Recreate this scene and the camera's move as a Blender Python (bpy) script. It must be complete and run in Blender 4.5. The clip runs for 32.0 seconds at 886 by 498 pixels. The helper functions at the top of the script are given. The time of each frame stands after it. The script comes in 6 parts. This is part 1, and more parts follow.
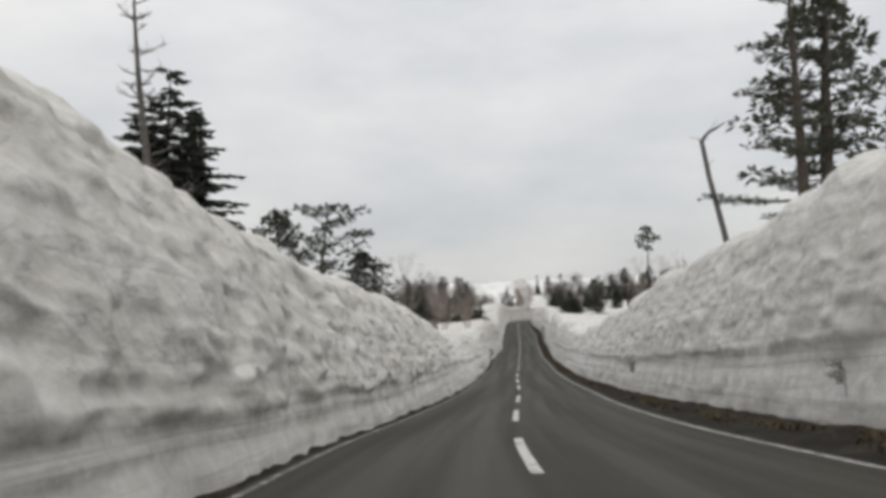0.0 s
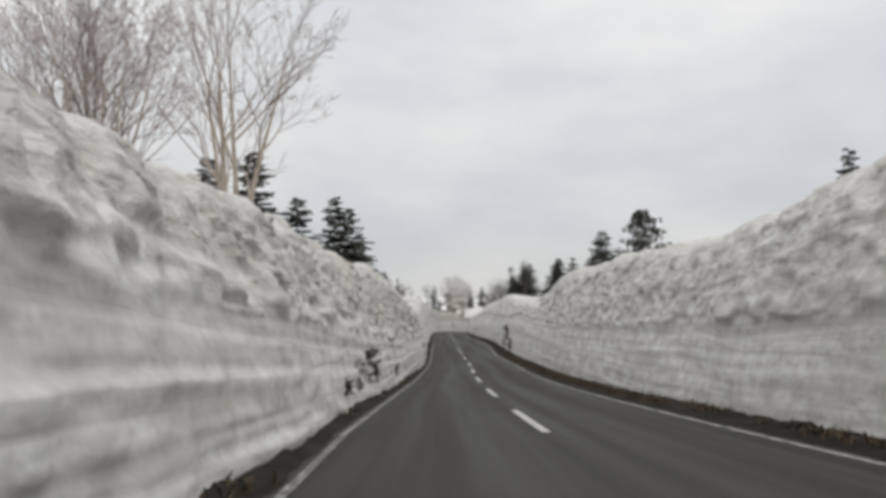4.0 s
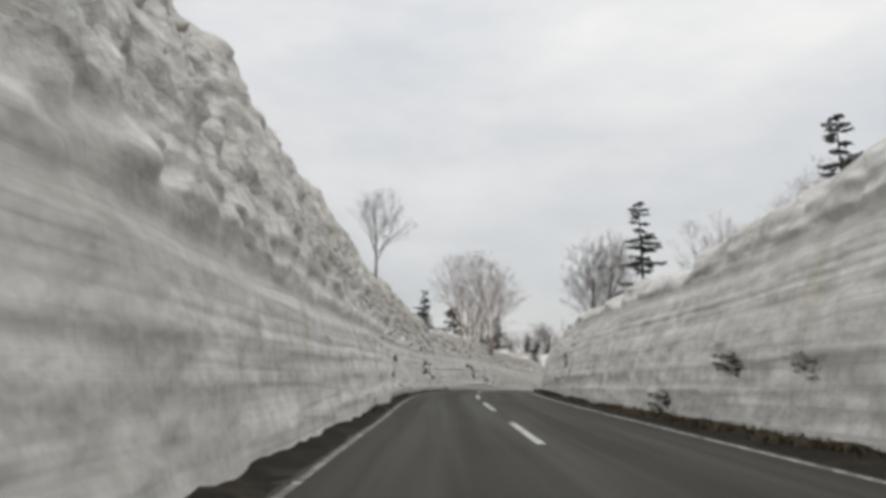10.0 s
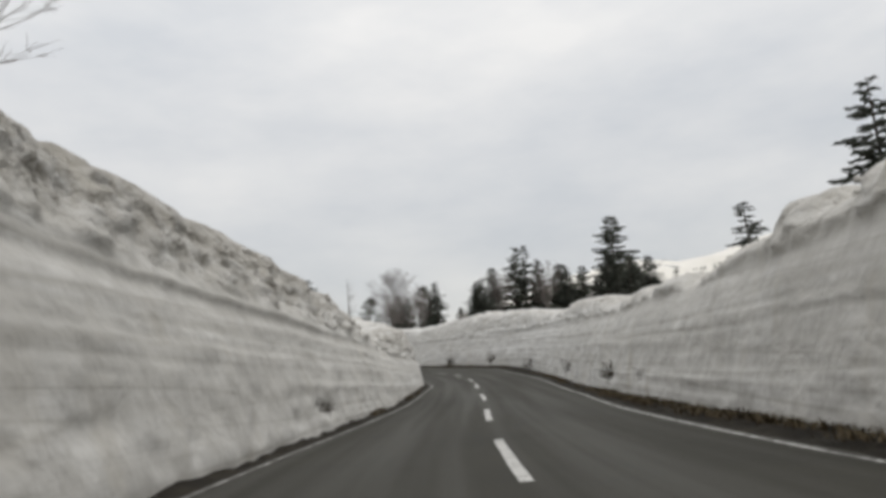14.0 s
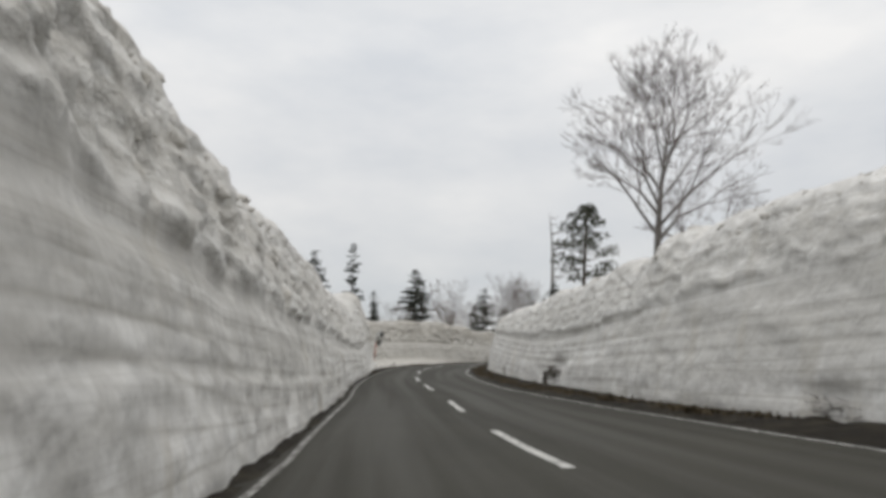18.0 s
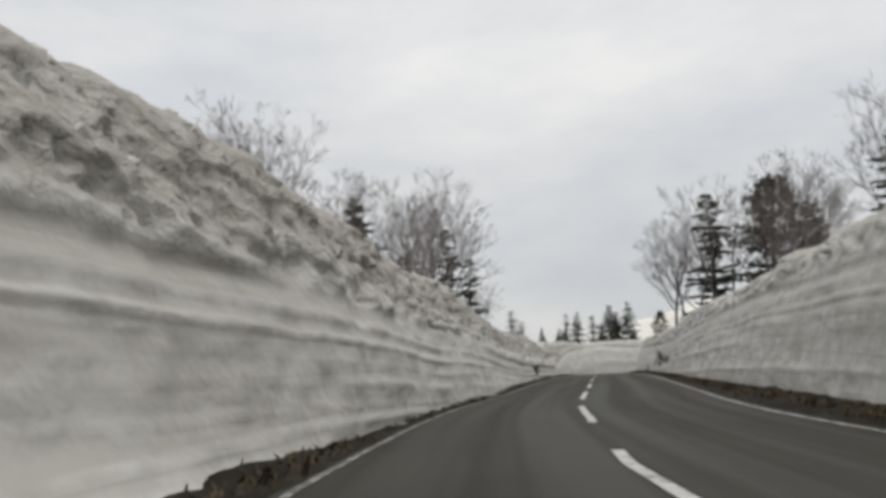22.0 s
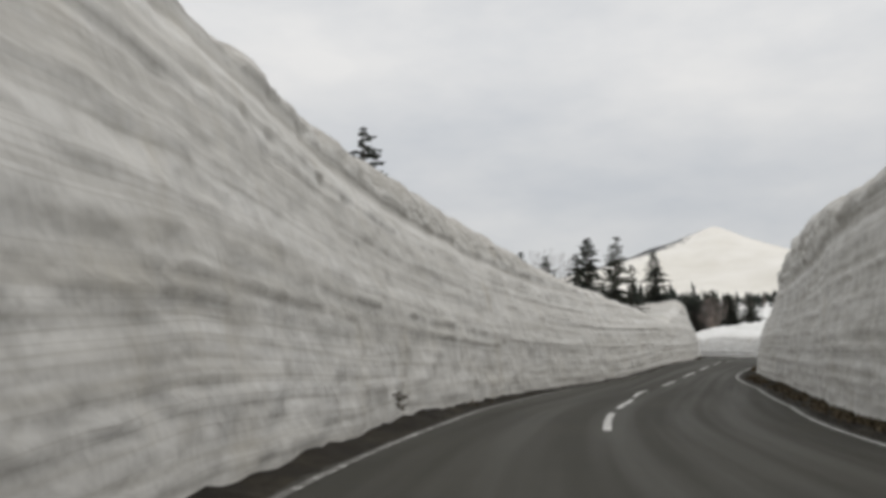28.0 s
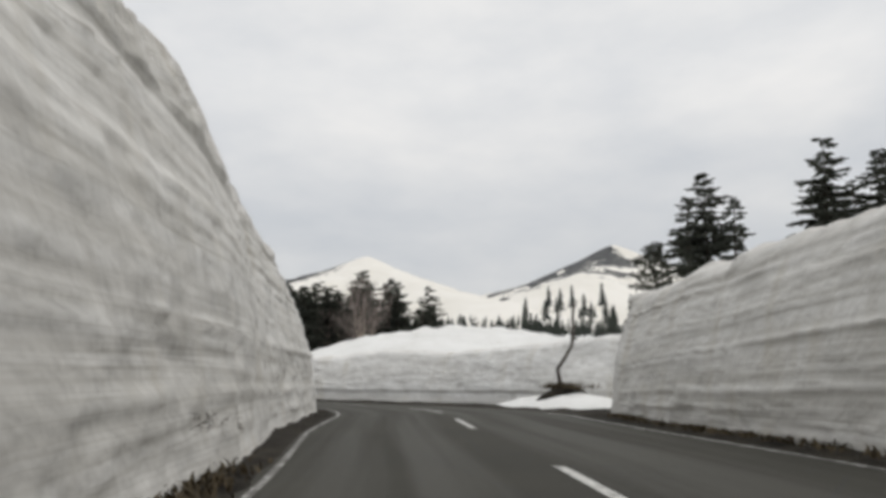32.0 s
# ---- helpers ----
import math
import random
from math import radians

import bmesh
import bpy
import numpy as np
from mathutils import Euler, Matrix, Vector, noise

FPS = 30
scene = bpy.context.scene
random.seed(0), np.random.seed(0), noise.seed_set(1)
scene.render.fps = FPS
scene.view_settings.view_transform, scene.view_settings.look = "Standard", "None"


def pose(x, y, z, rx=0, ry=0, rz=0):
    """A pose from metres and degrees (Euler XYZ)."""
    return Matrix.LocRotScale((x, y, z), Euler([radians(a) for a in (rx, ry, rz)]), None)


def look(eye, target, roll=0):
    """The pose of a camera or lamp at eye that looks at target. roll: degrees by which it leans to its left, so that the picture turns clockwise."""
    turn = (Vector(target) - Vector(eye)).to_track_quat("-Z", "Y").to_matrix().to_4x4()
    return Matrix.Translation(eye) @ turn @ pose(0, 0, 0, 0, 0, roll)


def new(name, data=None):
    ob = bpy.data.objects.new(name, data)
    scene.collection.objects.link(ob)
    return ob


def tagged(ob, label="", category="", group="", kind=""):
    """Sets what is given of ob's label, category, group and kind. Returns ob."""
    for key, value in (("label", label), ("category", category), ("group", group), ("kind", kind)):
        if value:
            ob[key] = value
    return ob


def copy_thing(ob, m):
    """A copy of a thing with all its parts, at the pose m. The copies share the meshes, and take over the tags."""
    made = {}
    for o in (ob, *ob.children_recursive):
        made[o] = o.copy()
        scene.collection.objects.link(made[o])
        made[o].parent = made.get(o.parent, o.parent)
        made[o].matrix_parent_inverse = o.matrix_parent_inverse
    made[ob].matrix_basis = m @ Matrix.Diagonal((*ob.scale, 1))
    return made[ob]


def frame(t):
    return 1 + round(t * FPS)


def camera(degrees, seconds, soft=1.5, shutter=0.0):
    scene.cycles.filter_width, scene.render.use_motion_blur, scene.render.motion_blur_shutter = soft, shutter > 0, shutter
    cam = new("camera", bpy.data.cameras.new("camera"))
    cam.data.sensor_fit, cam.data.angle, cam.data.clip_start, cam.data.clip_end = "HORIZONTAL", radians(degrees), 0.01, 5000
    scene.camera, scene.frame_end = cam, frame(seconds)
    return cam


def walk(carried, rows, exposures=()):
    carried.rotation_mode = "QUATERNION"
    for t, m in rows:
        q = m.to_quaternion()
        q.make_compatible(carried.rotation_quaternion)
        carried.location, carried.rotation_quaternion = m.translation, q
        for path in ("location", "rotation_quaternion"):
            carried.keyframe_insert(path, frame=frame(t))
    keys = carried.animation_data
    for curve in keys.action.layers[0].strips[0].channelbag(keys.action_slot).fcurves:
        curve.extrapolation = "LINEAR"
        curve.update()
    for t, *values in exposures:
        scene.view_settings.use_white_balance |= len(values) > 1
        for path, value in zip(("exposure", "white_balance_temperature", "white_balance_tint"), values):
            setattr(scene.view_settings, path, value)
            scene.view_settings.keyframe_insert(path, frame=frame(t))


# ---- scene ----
# camera on the dashboard of a car in the lane beside the tall wall
cam = camera(60.45, 32.0, soft=4.0, shutter=0.035)
PATH = [
    (0.0, pose(0.00, -0.00, 1.15, 92.87, 1.99, 0.09)),
    (0.5, pose(0.22, 9.79, 0.06, 93.27, 1.23, -2.54)),
    (1.0, pose(0.82, 19.58, -1.15, 93.04, 0.54, -3.46)),
    (1.5, pose(1.31, 29.35, -2.34, 93.79, 0.30, -4.00)),
    (2.0, pose(2.22, 39.33, -3.16, 93.85, -0.81, -4.69)),
    (2.5, pose(3.21, 49.30, -4.04, 93.64, -1.06, -5.54)),
    (3.0, pose(4.12, 59.31, -4.79, 94.26, -0.26, -5.88)),
    (3.5, pose(5.05, 69.30, -5.45, 94.45, -0.37, -5.84)),
    (4.0, pose(5.84, 79.26, -6.21, 94.64, -0.33, -5.55)),
    (4.5, pose(6.63, 89.18, -6.89, 95.42, -0.86, -5.33)),
    (6.5, pose(11.08, 128.87, -8.86, 97.49, -0.81, -6.10)),
    (7.0, pose(12.06, 138.83, -9.10, 98.03, -0.05, -5.94)),
    (7.5, pose(12.96, 148.79, -9.13, 98.42, -0.69, -5.64)),
    (8.0, pose(13.76, 158.71, -9.14, 98.38, -1.74, -5.46)),
    (8.5, pose(14.72, 168.70, -9.21, 98.64, -1.30, -5.33)),
    (9.0, pose(15.46, 178.73, -9.28, 98.71, -0.48, -5.44)),
    (9.5, pose(16.30, 188.80, -9.37, 98.66, -0.84, -5.66)),
    (10.0, pose(17.43, 198.79, -9.46, 98.78, -0.42, -5.58)),
    (10.5, pose(18.50, 208.79, -9.56, 98.81, 0.53, -5.45)),
    (11.0, pose(19.51, 218.76, -9.60, 98.72, 0.62, -5.39)),
    (11.5, pose(20.93, 228.62, -9.69, 98.86, 0.54, -5.01)),
    (12.0, pose(22.38, 238.42, -9.76, 98.37, -0.02, -8.31)),
    (12.5, pose(24.40, 248.13, -9.81, 97.71, 1.29, -13.03)),
    (13.0, pose(27.42, 257.76, -10.04, 97.43, 1.92, -17.09)),
    (13.5, pose(30.91, 267.16, -10.55, 97.85, 3.62, -19.48)),
    (15.5, pose(44.66, 304.26, -11.65, 98.05, -0.48, -29.84)),
    (16.0, pose(49.32, 313.04, -11.77, 98.35, -0.79, -26.01)),
    (16.5, pose(53.02, 322.29, -11.72, 98.07, -0.83, -21.14)),
    (17.0, pose(55.96, 331.78, -11.46, 98.13, -1.42, -16.02)),
    (17.5, pose(57.84, 341.51, -11.48, 99.11, -1.21, -9.90)),
    (18.0, pose(58.66, 351.57, -11.41, 99.74, -0.82, -4.98)),
    (18.5, pose(58.87, 361.89, -11.28, 99.44, -1.07, -1.81)),
    (19.0, pose(59.10, 372.25, -11.08, 100.63, 0.50, -0.77)),
    (19.5, pose(59.32, 382.40, -10.81, 100.45, 0.97, -0.29)),
    (20.0, pose(59.48, 392.33, -10.48, 100.72, 0.52, -0.57)),
    (20.5, pose(60.08, 402.18, -10.06, 101.04, 0.82, -3.40)),
    (21.0, pose(61.58, 411.97, -9.54, 101.08, 1.07, -8.01)),
    (21.5, pose(63.44, 421.64, -9.18, 101.17, 1.62, -13.05)),
    (22.0, pose(66.53, 431.06, -8.85, 101.00, 1.89, -18.01)),
    (22.5, pose(70.37, 440.33, -8.46, 101.41, 1.39, -22.90)),
    (23.0, pose(74.97, 449.30, -8.04, 101.45, 0.89, -26.59)),
    (23.5, pose(79.76, 458.07, -7.66, 101.70, -0.34, -28.88)),
    (24.0, pose(84.50, 466.68, -7.26, 101.72, -1.48, -29.80)),
    (24.5, pose(89.43, 475.30, -6.94, 101.26, 0.07, -29.43)),
    (25.0, pose(94.31, 484.00, -6.56, 101.07, 0.03, -28.95)),
    (25.5, pose(99.13, 492.75, -6.25, 100.98, 1.86, -28.69)),
    (27.5, pose(120.24, 526.71, -5.48, 98.94, -1.62, -37.61)),
    (28.0, pose(126.90, 534.22, -5.43, 99.72, -1.31, -42.54)),
    (28.5, pose(134.14, 541.09, -5.36, 101.12, -0.56, -49.05)),
    (29.0, pose(142.40, 546.71, -5.01, 101.26, 0.50, -55.49)),
    (29.5, pose(151.03, 551.76, -4.77, 101.48, 1.15, -60.62)),
    (30.0, pose(160.03, 556.08, -4.43, 101.79, 1.62, -64.39)),
    (30.5, pose(169.15, 560.13, -3.76, 102.05, 0.28, -66.92)),
    (31.0, pose(178.34, 563.99, -3.05, 102.88, -0.41, -67.77)),
    (31.5, pose(187.54, 567.84, -2.33, 102.40, 0.42, -68.14)),
    (32.0, pose(196.76, 571.56, -1.90, 102.50, 0.03, -68.10)),
]
walk(cam, PATH, [(0.0, 0.03), (9.0, 0.03), (13.0, 0.0), (16.0, 0.04), (20.0, 0.03), (22.0, -0.04), (26.0, -0.02), (28.0, -0.12), (29.0, -0.20), (30.0, -0.19), (32.0, -0.04)])

# ------------------------------------------------------------------ light
world = bpy.data.worlds.new("overcast_sky")
scene.world = world
world.use_nodes = True
wn, wl = world.node_tree.nodes, world.node_tree.links
wn.clear()
w_out = wn.new("ShaderNodeOutputWorld")
w_bg = wn.new("ShaderNodeBackground")
w_sky = wn.new("ShaderNodeTexSky")
w_sky.sky_type = "NISHITA"
w_sky.sun_disc = False
w_sky.sun_elevation, w_sky.sun_rotation = radians(50), radians(200)
w_co = wn.new("ShaderNodeTexCoord")
w_map = wn.new("ShaderNodeMapping")
w_map.inputs["Scale"].default_value = (1.6, 1.6, 4.2)
w_noise = wn.new("ShaderNodeTexNoise")
w_noise.inputs["Scale"].default_value = 1.7
w_noise.inputs["Detail"].default_value = 6.0
w_noise.inputs["Roughness"].default_value = 0.55
w_ramp = wn.new("ShaderNodeValToRGB")
w_ramp.color_ramp.elements[0].position, w_ramp.color_ramp.elements[0].color = 0.32, (0.672, 0.690, 0.712, 1)
w_ramp.color_ramp.elements[1].position, w_ramp.color_ramp.elements[1].color = 0.67, (0.890, 0.877, 0.856, 1)
w_sep = wn.new("ShaderNodeSeparateXYZ")
w_low = wn.new("ShaderNodeMapRange")
w_low.inputs["From Min"].default_value, w_low.inputs["From Max"].default_value = 0.06, 0.42
w_low.inputs["To Min"].default_value, w_low.inputs["To Max"].default_value = 0.80, 1.06
w_mul = wn.new("ShaderNodeMix")
w_mul.data_type, w_mul.blend_type = "RGBA", "MULTIPLY"
w_mul.inputs["Factor"].default_value = 1.0
w_sc = wn.new("ShaderNodeMix")
w_sc.data_type, w_sc.blend_type = "RGBA", "MULTIPLY"
w_sc.inputs["Factor"].default_value = 1.0
w_sc.inputs["B"].default_value = (0.12, 0.12, 0.12, 1)
w_mix = wn.new("ShaderNodeMix")
w_mix.data_type = "RGBA"
w_mix.inputs["Factor"].default_value = 0.92
wl.new(w_co.outputs["Generated"], w_map.inputs["Vector"])
wl.new(w_map.outputs["Vector"], w_noise.inputs["Vector"])
wl.new(w_noise.outputs["Fac"], w_ramp.inputs["Fac"])
wl.new(w_co.outputs["Generated"], w_sep.inputs["Vector"])
wl.new(w_sep.outputs["Z"], w_low.inputs["Value"])
wl.new(w_ramp.outputs["Color"], w_mul.inputs["A"])
wl.new(w_low.outputs["Result"], w_mul.inputs["B"])
wl.new(w_sky.outputs["Color"], w_sc.inputs["A"])
wl.new(w_sc.outputs["Result"], w_mix.inputs["A"])
wl.new(w_mul.outputs["Result"], w_mix.inputs["B"])
wl.new(w_mix.outputs["Result"], w_bg.inputs["Color"])
w_bg.inputs["Strength"].default_value = 1.0
wl.new(w_bg.outputs["Background"], w_out.inputs["Surface"])

sun = new("sun", bpy.data.lights.new("sun", "SUN"))
sun.data.energy, sun.data.angle, sun.data.color = 0.75, radians(60), (1.0, 0.95, 0.88)
sun.matrix_world = look((0, 0, 300), (-25, 130, 0))


# ------------------------------------------------------------------ materials
class Nodes:
    """Short hand for a node material."""

    def __init__(self, name, rough=0.8, spec=0.3):
        self.mat = bpy.data.materials.new(name)
        self.mat.use_nodes = True
        self.t = self.mat.node_tree
        self.bsdf = self.t.nodes["Principled BSDF"]
        self.bsdf.inputs["Roughness"].default_value = rough
        self.bsdf.inputs["Specular IOR Level"].default_value = spec

    def add(self, kind, **values):
        n = self.t.nodes.new(kind)
        for k, v in values.items():
            n.inputs[k.replace("_", " ")].default_value = v
        return n

    def link(self, a, b):
        self.t.links.new(a, b)

    def coords(self, scale, uv=None, space="Object"):
        if uv:
            c = self.t.nodes.new("ShaderNodeUVMap")
            c.uv_map = uv
            o = c.outputs["UV"]
        else:
            c = self.t.nodes.new("ShaderNodeTexCoord")
            o = c.outputs[space]
        m = self.t.nodes.new("ShaderNodeMapping")
        m.inputs["Scale"].default_value = scale
        self.link(o, m.inputs["Vector"])
        return m.outputs["Vector"]

    def noise(self, vec, scale, detail=5.0, rough=0.6, distort=0.0):
        n = self.add("ShaderNodeTexNoise", Scale=scale, Detail=detail, Roughness=rough, Distortion=distort)
        self.link(vec, n.inputs["Vector"])
        return n.outputs["Fac"]

    def ramp(self, fac, *stops):
        r = self.t.nodes.new("ShaderNodeValToRGB")
        e = r.color_ramp.elements
        while len(e) < len(stops):
            e.new(0.5)
        for el, (p, c) in zip(e, stops):
            el.position = p
            el.color = (*c, 1) if isinstance(c, tuple) else (c, c, c, 1)
        self.link(fac, r.inputs["Fac"])
        return r.outputs["Color"]

    def mix(self, fac, a, b, mode="MIX"):
        m = self.t.nodes.new("ShaderNodeMix")
        m.data_type, m.blend_type = "RGBA", mode
        for socket, value in (("Factor", fac), ("A", a), ("B", b)):
            if isinstance(value, (int, float)):
                m.inputs[socket].default_value = value if socket == "Factor" else (value, value, value, 1)
            elif isinstance(value, tuple):
                m.inputs[socket].default_value = (*value, 1)
            else:
                self.link(value, m.inputs[socket])
        return m.outputs["Result"]

    def math(self, op, a, b=0.0):
        m = self.t.nodes.new("ShaderNodeMath")
        m.operation = op
        for k, v in enumerate((a, b)):
            if isinstance(v, (int, float)):
                m.inputs[k].default_value = v
            else:
                self.link(v, m.inputs[k])
        return m.outputs["Value"]

    def bump(self, height, dist, strength=1.0, prev=None):
        b = self.add("ShaderNodeBump", Strength=strength, Distance=dist)
        self.link(height, b.inputs["Height"])
        if prev:
            self.link(prev, b.inputs["Normal"])
        return b.outputs["Normal"]

    def done(self, color, normal=None):
        if isinstance(color, tuple):
            self.bsdf.inputs["Base Color"].default_value = (*color, 1)
        else:
            self.link(color, self.bsdf.inputs["Base Color"])
        if normal:
            self.link(normal, self.bsdf.inputs["Normal"])
        return self.mat


def make_snow_wall():
    n = Nodes("old_snow_wall", 0.85, 0.25)
    strata = n.coords((0.025, 0.85, 1), "metres")
    fine = n.coords((0.10, 4.2, 1), "metres")
    obj = n.coords((1, 1, 1))
    sep = n.t.nodes.new("ShaderNodeSeparateXYZ")
    n.link(n.coords((1, 1, 1), "part"), sep.inputs["Vector"])
    run = n.t.nodes.new("ShaderNodeSeparateXYZ")
    n.link(n.coords((0.001, 1, 1), "metres"), run.inputs["Vector"])
    a = n.noise(strata, 1.0, 2, 0.5, 0.15)
    b = n.noise(fine, 1.0, 2, 0.5, 0.3)
    c = n.noise(obj, 0.4, 4, 0.6)
    d = n.noise(obj, 1.3, 3, 0.55, 0.2)
    e = n.noise(obj, 3.2, 3, 0.55)
    m = n.noise(obj, 0.8, 3, 0.5)
    base = n.ramp(a, (0.30, (0.70, 0.692, 0.665)), (0.47, (0.855, 0.85, 0.83)), (0.68, (0.90, 0.898, 0.885)))
    # thin dirty lines between the layers
    lines = n.ramp(a, (0.392, 0.0), (0.408, 0.6), (0.424, 0.0), (0.482, 0.0), (0.498, 0.65), (0.514, 0.0), (0.580, 0.0), (0.594, 0.55), (0.608, 0.0))
    lines = n.math("MULTIPLY", lines, n.ramp(run.outputs["X"], (0.53, 1.0), (0.664, 1.0), (0.672, 0.15)))
    base = n.mix(n.math("MULTIPLY", lines, n.ramp(c, (0.32, 0.25), (0.50, 1.0))), base, (0.42, 0.405, 0.37))
    # darker, broken bands at the levels of the grooves below the break
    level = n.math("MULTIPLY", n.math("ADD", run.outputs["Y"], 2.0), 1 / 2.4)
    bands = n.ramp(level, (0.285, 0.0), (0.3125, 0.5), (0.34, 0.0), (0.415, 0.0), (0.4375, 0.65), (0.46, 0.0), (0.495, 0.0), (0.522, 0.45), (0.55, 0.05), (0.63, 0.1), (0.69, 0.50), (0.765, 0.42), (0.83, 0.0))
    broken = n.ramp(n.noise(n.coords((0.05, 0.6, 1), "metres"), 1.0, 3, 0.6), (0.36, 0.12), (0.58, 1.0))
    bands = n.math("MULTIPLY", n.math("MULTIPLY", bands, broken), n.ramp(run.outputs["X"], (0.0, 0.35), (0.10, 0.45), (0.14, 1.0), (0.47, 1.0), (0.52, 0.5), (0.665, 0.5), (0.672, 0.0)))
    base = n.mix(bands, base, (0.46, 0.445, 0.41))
    contour = n.noise(n.coords((0.016, 1.9, 1), "metres"), 1.0, 3, 0.5, 0.25)
    thin = n.ramp(contour, (0.405, 0.0), (0.418, 0.8), (0.431, 0.0), (0.470, 0.0), (0.481, 0.7), (0.492, 0.0), (0.530, 0.0), (0.541, 0.85), (0.552, 0.0), (0.600, 0.0), (0.612, 0.7), (0.624, 0.0))
    base = n.mix(n.math("MULTIPLY", thin, n.ramp(run.outputs["X"], (0.0, 0.15), (0.10, 0.30), (0.50, 0.30), (0.54, 0.75), (0.664, 0.75), (0.672, 0.0))), base, (0.46, 0.44, 0.405))
    base = n.mix(n.math("MULTIPLY", thin, n.ramp(level, (0.52, 0.0), (0.60, 0.6), (0.80, 0.6), (0.85, 0.0))), base, (0.44, 0.42, 0.385))
    layered = n.ramp(run.outputs["X"], (0.664, 1.0), (0.672, 0.0))
    base = n.mix(n.math("MULTIPLY", layered, n.ramp(b, (0.36, 0.45), (0.48, 0.0))), base, (0.58, 0.565, 0.53))
    base = n.mix(n.ramp(m, (0.36, 0.38), (0.56, 0.0)), base, (0.60, 0.59, 0.565))
    w = n.noise(obj, 2.1, 3, 0.55)
    base = n.mix(n.math("MULTIPLY", n.ramp(w, (0.38, 0.5), (0.53, 0.0)), n.ramp(run.outputs["X"], (0.52, 1.0), (0.55, 0.5))), base, (0.57, 0.56, 0.535))
    base = n.mix(n.ramp(n.noise(obj, 4.6, 3, 0.6), (0.36, 0.24), (0.50, 0.0)), base, (0.56, 0.55, 0.525))
    # grit thrown on the broken upper part
    grit = n.math("MULTIPLY", sep.outputs["X"], n.ramp(d, (0.38, 0.60), (0.60, 0.16)))
    base = n.mix(grit, base, (0.44, 0.41, 0.36))
    spots = n.math("MULTIPLY", sep.outputs["X"], n.ramp(e, (0.40, 0.85), (0.52, 0.0)))
    base = n.mix(spots, base, (0.38, 0.355, 0.31))
    base = n.mix(n.ramp(d, (0.30, 0.45), (0.43, 0.0)), base, (0.54, 0.525, 0.49))
    # melt water stains running down
    drip = n.noise(n.coords((0.9, 0.07, 1), "metres"), 1.0, 3, 0.55)
    base = n.mix(n.math("MULTIPLY", n.ramp(drip, (0.52, 0.0), (0.66, 0.55)), n.ramp(m, (0.45, 0.0), (0.62, 1.0))), base, (0.52, 0.48, 0.40))
    # grey mixed in by amounts that differ from stretch to stretch of the road
    stretch_grey = n.ramp(run.outputs["X"], (0.0, 0.45), (0.025, 0.15), (0.06, 0.03), (0.12, 0.06), (0.165, 0.03), (0.205, 0.04), (0.235, 0.15), (0.25, 0.30), (0.285, 0.52), (0.33, 0.22), (0.36, 0.16), (0.385, 0.08), (0.418, 0.10), (0.424, 0.70), (0.45, 0.66), (0.465, 0.52), (0.49, 0.42), (0.535, 0.46), (0.56, 0.40), (0.60, 0.42), (0.62, 0.45), (0.65, 0.38), (0.666, 0.36), (0.672, 0.06))
    base = n.mix(n.math("MULTIPLY", stretch_grey, n.ramp(c, (0.3, 1.0), (0.7, 0.72))), base, (0.435, 0.413, 0.368))
    nrm = n.bump(d, 0.16, 0.6)
    nrm = n.bump(e, 0.06, 0.4, nrm)
    k = n.noise(obj, 4.5, 4, 0.6)
    nrm = n.bump(n.math("MULTIPLY", k, sep.outputs["X"]), 0.34, 0.9, nrm)
    return n.done(base, nrm)


def make_snow_field():
    n = Nodes("spring_snow_field", 0.8, 0.3)
    obj = n.coords((1, 1, 1))
    a = n.noise(obj, 0.12, 6, 0.6)
    b = n.noise(obj, 2.4, 5, 0.6)
    col = n.ramp(a, (0.3, (0.74, 0.735, 0.71)), (0.6, (0.88, 0.88, 0.865)))
    col = n.mix(n.ramp(b, (0.3, 0.35), (0.45, 0.0)), col, (0.60, 0.58, 0.53))
    return n.done(col, n.bump(b, 0.08, 0.5))


def make_mountain():
    n = Nodes("mountain_snow_and_rock", 0.85, 0.2)
    obj = n.coords((1, 1, 1))
    frac = n.coords((1, 1, 1), "part")
    sep = n.t.nodes.new("ShaderNodeSeparateXYZ")
    n.link(frac, sep.inputs["Vector"])
    a = n.noise(obj, 0.012, 6, 0.62)
    b = n.noise(obj, 0.028, 6, 0.65)
    snow = n.ramp(a, (0.3, (0.76, 0.73, 0.66)), (0.6, (0.88, 0.855, 0.80)))
    rock = n.ramp(b, (0.35, (0.045, 0.05, 0.055)), (0.65, (0.13, 0.13, 0.13)))
    patchy = n.ramp(sep.outputs["X"], (0.0, 0.30), (0.35, 1.0))
    edge = n.math("ADD", sep.outputs["X"], n.math("MULTIPLY", n.math("MULTIPLY", n.math("SUBTRACT", b, 0.5), 4.6), patchy))
    return n.done(n.mix(n.ramp(edge, (0.50, 0.0), (0.58, 1.0)), snow, rock), n.bump(a, 6.0, 0.4))


